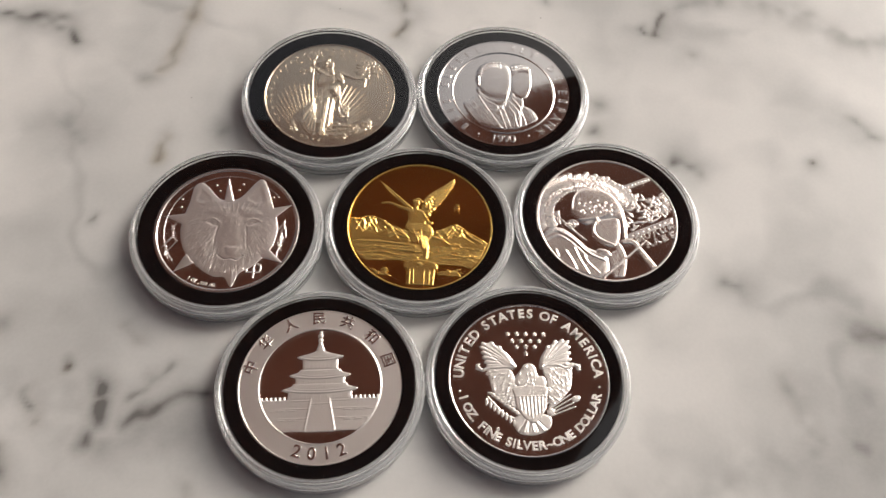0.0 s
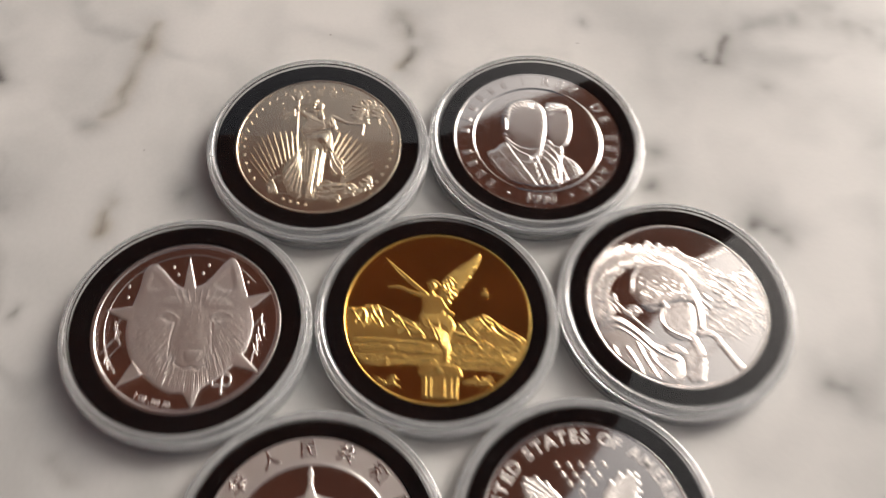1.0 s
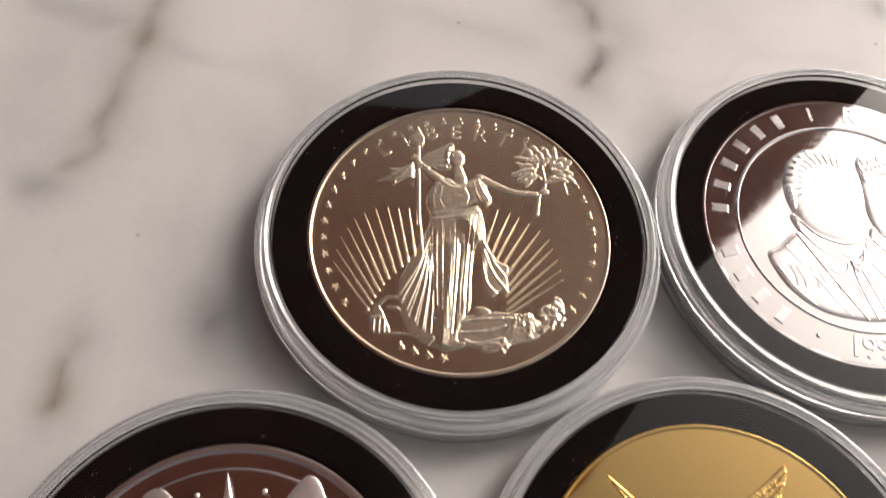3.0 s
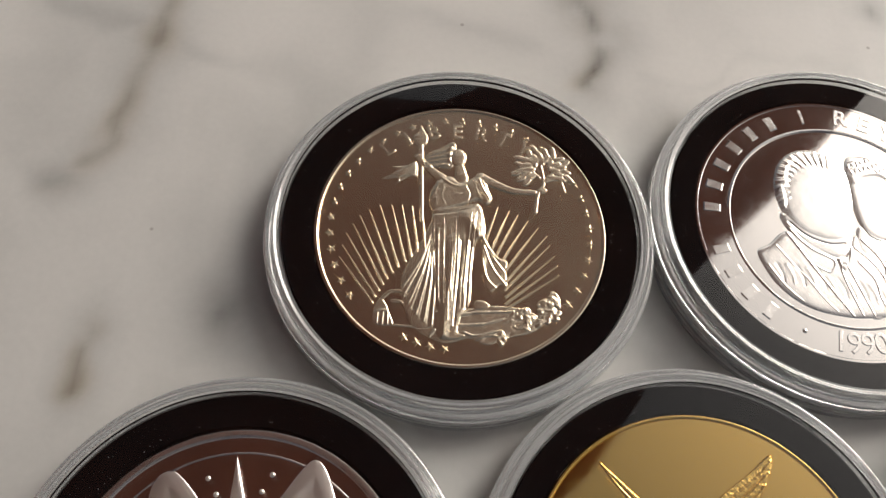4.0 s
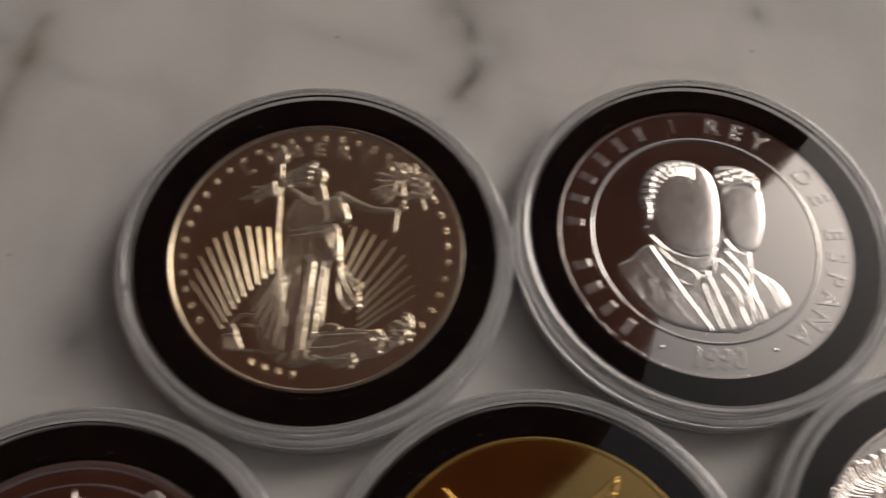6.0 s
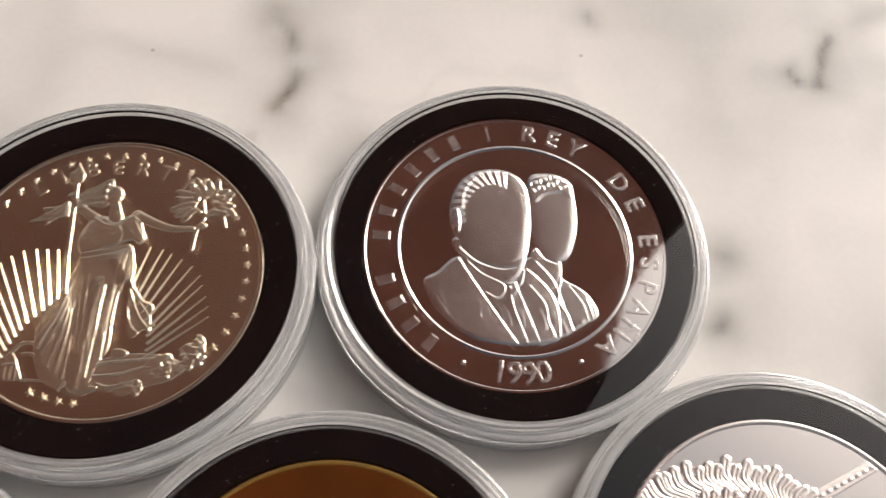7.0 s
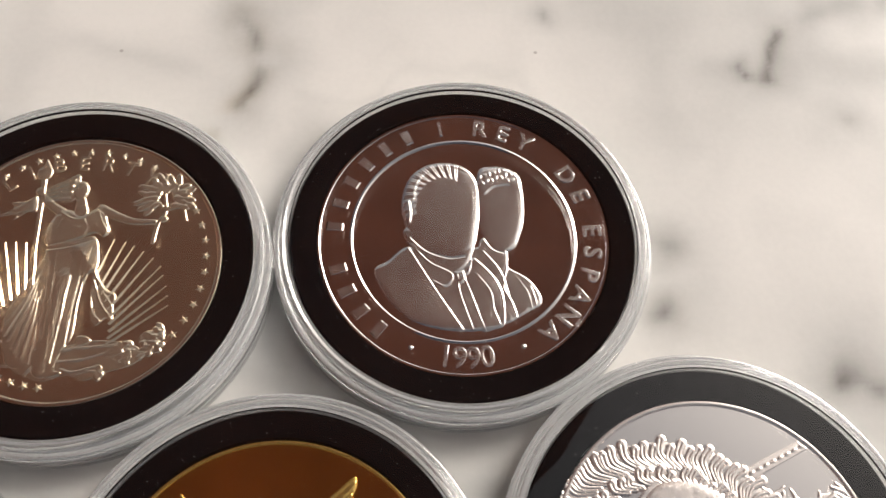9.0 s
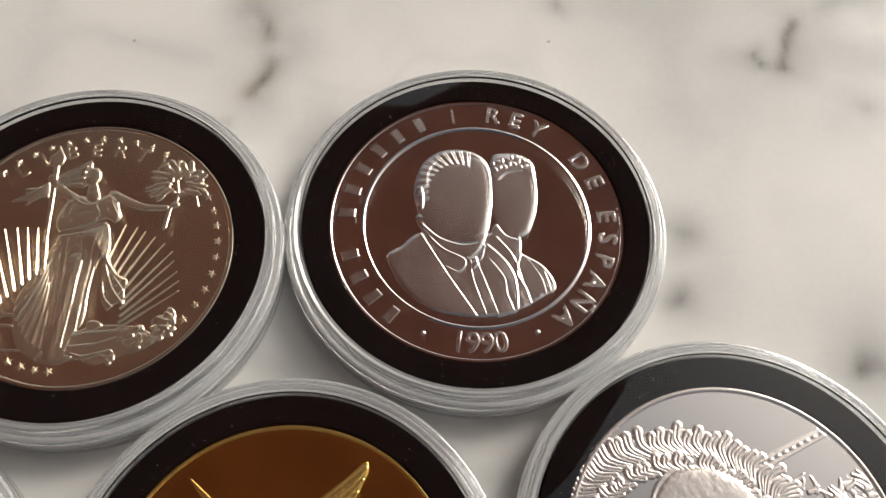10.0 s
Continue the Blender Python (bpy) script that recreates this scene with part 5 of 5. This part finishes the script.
    for px, py in ((-0.24, 0.69), (-0.18, 0.6), (0.13, 0.73), (0.08, 0.63), (0.58, 0.54), (0.57, 0.42), (-0.68, 0.43), (-0.67, 0.3)):
        part("dot", dot, coin, at=pose(px * R * MM, py * R * MM, 0))
    for s, cx in ((-1, -0.73), (1, 0.77)):
        for k in range(9):
            g_x, g_y = cx + rng.uniform(-0.05, 0.05), 0.0 - 0.45 * k / 8 + (0.1 if s > 0 else 0.0)
            g = Relief(R, 0.09, (g_x - 0.12, g_x + 0.12, g_y - 0.12, g_y + 0.14))
            lean = rng.uniform(-0.05, 0.05)
            g.line([(g_x - lean, g_y - 0.07), (g_x, g_y), (g_x + lean + 0.01, g_y + 0.08)], 0.008, 0.003, 0.1)
            part("grass_blade", g.mesh("grass_blade", silver_satin), coin)
    arc_text(coin, "1 OZ .999 AG", 0.885 * R, 244, 267, 1.25, silver_frost, 0.0, True, thick=0.03)
    g = Relief(R, 0.09, (0.25, 0.65, -0.8, -0.45))
    g.line([(0.36, -0.5), (0.36, -0.66), (0.44, -0.66)], 0.012, 0.01, 0.2, smooth=False)
    g.line([(0.46, -0.74), (0.46, -0.54), (0.54, -0.56), (0.53, -0.65), (0.46, -0.66)], 0.012, 0.01, 0.2)
    part("monogram", g.mesh("monogram", silver_frost), coin)
    return coin


def helmet_coin(x, y):
    R = 19.64
    coin = blank(x, y, R, "brilliant silver round with a crested helmet and battle frieze", silver_mirror, silver_satin, 0.04)
    rng = random.Random(5)
    # two ornamented bars and the crowded frieze between them
    for pts in ([(0.2, 0.54), (0.64, 0.75), (0.7, 0.7), (0.22, 0.46)], [(0.2, -0.27), (0.92, 0.08), (0.93, -0.01), (0.22, -0.36)], [(-0.95, -0.03), (-0.68, 0.1), (-0.66, 0.01), (-0.93, -0.12)]):
        xs, ys = [p[0] for p in pts], [p[1] for p in pts]
        g = Relief(R, 0.1, (min(xs) - 0.04, max(xs) + 0.04, min(ys) - 0.04, max(ys) + 0.04))
        g.poly(pts, 0.1, 0.02, smooth=False)
        n = 9
        for k in range(n):
            u = (k + 0.5) / n
            mx = pts[0][0] * (1 - u) + pts[1][0] * u + (pts[3][0] - pts[0][0]) * 0.5
            my = pts[0][1] * (1 - u) + pts[1][1] * u + (pts[3][1] - pts[0][1]) * 0.5
            g.blob(mx, my, 0.024, 0.014, 0.5, 0.08, "add")
        part("frieze_bar", g.within(0.955).mesh("frieze_bar", silver_satin), coin)
    g = Relief(R, 0.09, (0.15, 0.96, -0.3, 0.72))
    for k in range(80):
        u, v = rng.random(), rng.random()
        px, py = 0.26 + 0.62 * u, -0.2 + 0.31 * u + 0.6 * v * (1 - 0.45 * u)
        ln = rng.uniform(0.05, 0.13)
        a = rng.choice((0.4, 0.5, 2.2, 2.4, 1.5)) + rng.uniform(-0.3, 0.3)
        g.line([(px, py), (px + 0.5 * ln * math.cos(a) + 0.01, py + 0.5 * ln * math.sin(a)), (px + ln * math.cos(a), py + ln * math.sin(a))], 0.02, 0.01, rng.uniform(0.15, 0.3))
        if k % 4 == 0:
            g.blob(px, py, 0.028, 0.026, 0, 0.32)
    part("frieze", g.within(0.955).mesh("frieze", silver_satin), coin, "crowded plain frieze in low relief")
    # crest of stiff tufts over a low ridge
    arc = [(-0.27 + 0.66 * math.cos(radians(q)) * (1.0 if q > 70 else 0.93), 0.05 + 0.66 * 0.83 * math.sin(radians(q))) for q in range(200, 16, -8)]
    g = Relief(R, 0.1, (-1, 0.5, -0.25, 0.75))
    g.line(arc, 0.13, 0.13, 0.2)
    part("crest_ridge", g.rough(0.02, 0.5).mesh("crest_ridge", silver_satin), coin)
    for row, r0, r1, count in ((0, 0.5, 0.62, 28), (1, 0.62, 0.82, 40)):
        for k in range(count):
            a = radians(200 - 182 * (k + rng.uniform(-0.25, 0.25)) / (count - 1))
            cx, cy = -0.27, 0.05
            s = 1.0 if a > 1.2 else 0.93
            r2 = r1 + rng.uniform(-0.05, 0.02)
            p0 = (cx + r0 * math.cos(a) * s, cy + r0 * math.sin(a) * 0.83)
            p1 = (cx + r2 * math.cos(a + 0.1) * s, cy + r2 * math.sin(a + 0.1) * 0.83)
            mid = (cx + 0.5 * (r0 + r2) * math.cos(a + 0.12) * s, cy + 0.5 * (r0 + r2) * math.sin(a + 0.12) * 0.83)
            g = Relief(R, 0.09, (min(p0[0], p1[0]) - 0.07, max(p0[0], p1[0]) + 0.07, min(p0[1], p1[1]) - 0.07, max(p0[1], p1[1]) + 0.07))
            g.line([p0, mid, p1], 0.02, 0.036, 0.46 - 0.12 * row)
            g.line([p0, mid, p1], 0.004, 0.008, 0.07, "cut")
            part("crest_tuft", g.mesh("crest_tuft", silver_satin), coin)
    g = Relief(R, 0.085, (-0.95, 0.65, -0.97, 0.62))
    g.poly([(-0.5, 0.12), (-0.46, 0.36), (-0.32, 0.49), (-0.1, 0.5), (0.08, 0.42), (0.2, 0.25), (0.26, 0.0), (0.26, -0.28), (0.2, -0.3), (0.16, -0.02), (-0.02, -0.0), (-0.2, -0.08), (-0.3, -0.12), (-0.42, -0.05)], 0.62, 0.16)
    g.line([(-0.5, 0.1), (-0.46, 0.34), (-0.3, 0.5), (-0.08, 0.53), (0.1, 0.44)], 0.022, 0.018, 0.2, "add")
    g.line([(-0.46, -0.06), (-0.25, -0.03), (0.0, 0.05), (0.22, 0.2)], 0.022, 0.014, 0.22, "add")
    for k in range(40):
        g.blob(rng.uniform(-0.4, 0.08), rng.uniform(0.06, 0.3), 0.024, 0.011, rng.uniform(0, 3), 0.07, "add")
    g.poly([(-0.2, -0.06), (-0.02, -0.0), (0.15, 0.02), (0.17, -0.2), (0.12, -0.4), (0.0, -0.45), (-0.16, -0.36), (-0.22, -0.2)], 0.34, 0.1)
    g.line([(-0.16, -0.05), (-0.2, -0.2), (-0.12, -0.33), (0.1, -0.43)], 0.016, 0.012, 0.16, "add")
    g.blob(-0.16, -0.03, 0.06, 0.05, 0, 0.3, "add")
    g.poly([(-0.9, -0.3), (-0.78, -0.2), (-0.62, -0.2), (-0.42, -0.36), (-0.3, -0.48), (-0.12, -0.55), (-0.02, -0.66), (-0.06, -0.92), (-0.35, -0.92), (-0.7, -0.75), (-0.9, -0.52)], 0.45, 0.2)
    for pts, w, h in (([(-0.92, -0.34), (-0.72, -0.24), (-0.5, -0.36), (-0.3, -0.56), (-0.06, -0.68)], 0.03, 0.2), ([(-0.9, -0.42), (-0.7, -0.32), (-0.5, -0.44), (-0.32, -0.62)], 0.02, 0.14),
                      ([(-0.6, -0.56), (-0.52, -0.7), (-0.44, -0.9)], 0.03, 0.14), ([(-0.48, -0.5), (-0.42, -0.66), (-0.3, -0.88)], 0.026, 0.14), ([(-0.36, -0.6), (-0.3, -0.72), (-0.16, -0.86)], 0.024, 0.13), ([(-0.74, -0.55), (-0.7, -0.66), (-0.62, -0.78)], 0.024, 0.12)):
        g.line(pts, w, w * 0.6, h, "add")
    for cx, cy, q in ((-0.62, -0.43, 0.12), (-0.77, -0.12, 0.1), (-0.5, -0.12, 0.07)):
        spiral = [(cx + q * (1 - k / 16) * math.cos(k * 0.8), cy + q * (1 - k / 16) * math.sin(k * 0.8)) for k in range(14)]
        g.line(spiral, 0.02, 0.012, 0.3, "max")
    for k in range(12):
        g.line([(-0.7 + 0.02 * k, 0.0 - 0.02 * k), (-0.62 + 0.022 * k, -0.08 - 0.022 * k), (-0.6 + 0.026 * k, -0.14 - 0.02 * k)], 0.016, 0.01, 0.34)
    g.line([(0.2, -0.36), (0.34, -0.36), (0.44, -0.5), (0.6, -0.74)], 0.035, 0.045, 0.4)
    g.line([(0.12, -0.42), (0.18, -0.62), (0.14, -0.86)], 0.05, 0.06, 0.3)
    g.poly([(-0.02, -0.6), (0.16, -0.5), (0.2, -0.8), (0.04, -0.92)], 0.24, 0.08)
    g.blob(-0.08, -0.55, 0.11, 0.06, -0.3, 0.5)
    g.line([(-0.1, -0.93), (0.52, -0.33)], 0.022, 0.014, 0.55)
    part("helmet_figure", g.rough(0.012, 0.7).within(0.955).mesh("helmet_figure", silver_satin), coin, "plain helmeted figure in high relief")
    for text, px, py in (("ΜΟΛΩΝ", 0.43, -0.3), ("ΛΑΒΕ", 0.56, -0.38)):
        for k, char in enumerate(text):
            part("letter", glyph(char, 2.6, silver_satin, 0.05), coin, at=pose((px + 0.115 * k) * R * MM, (py + 0.055 * k) * R * MM, 0, 0, 0, 26))
    return coin


# ---- the seven coins in their capsules ----
SET = [
    (statue_coin, -34.03, 166.87, 19.32, 10, "round clear acrylic capsule holding the robed statue round"),
    (portrait_coin, 17.25, 171.24, 19.85, 55, "round clear acrylic capsule holding the coin with two busts"),
    (winged_statue_coin, -5.39, 123.83, 19.85, 80, "round clear acrylic capsule holding the gilded coin"),
    (temple_coin, -27.59, 76.91, 20.06, 130, "round clear acrylic capsule holding the temple coin"),
    (eagle_coin, 23.79, 81.37, 20.25, 200, "round clear acrylic capsule holding the eagle coin"),
    (helmet_coin, 46.03, 128.91, 19.64, 250, "round clear acrylic capsule holding the crested helmet round"),
    (wolf_coin, -56.93, 119.63, 19.40, 300, "round clear acrylic capsule holding the wolf round"),
]
for build, cx, cy, cr, turn, label in SET:
    capsule(cx, cy, cr, turn, label)
    build(cx, cy)
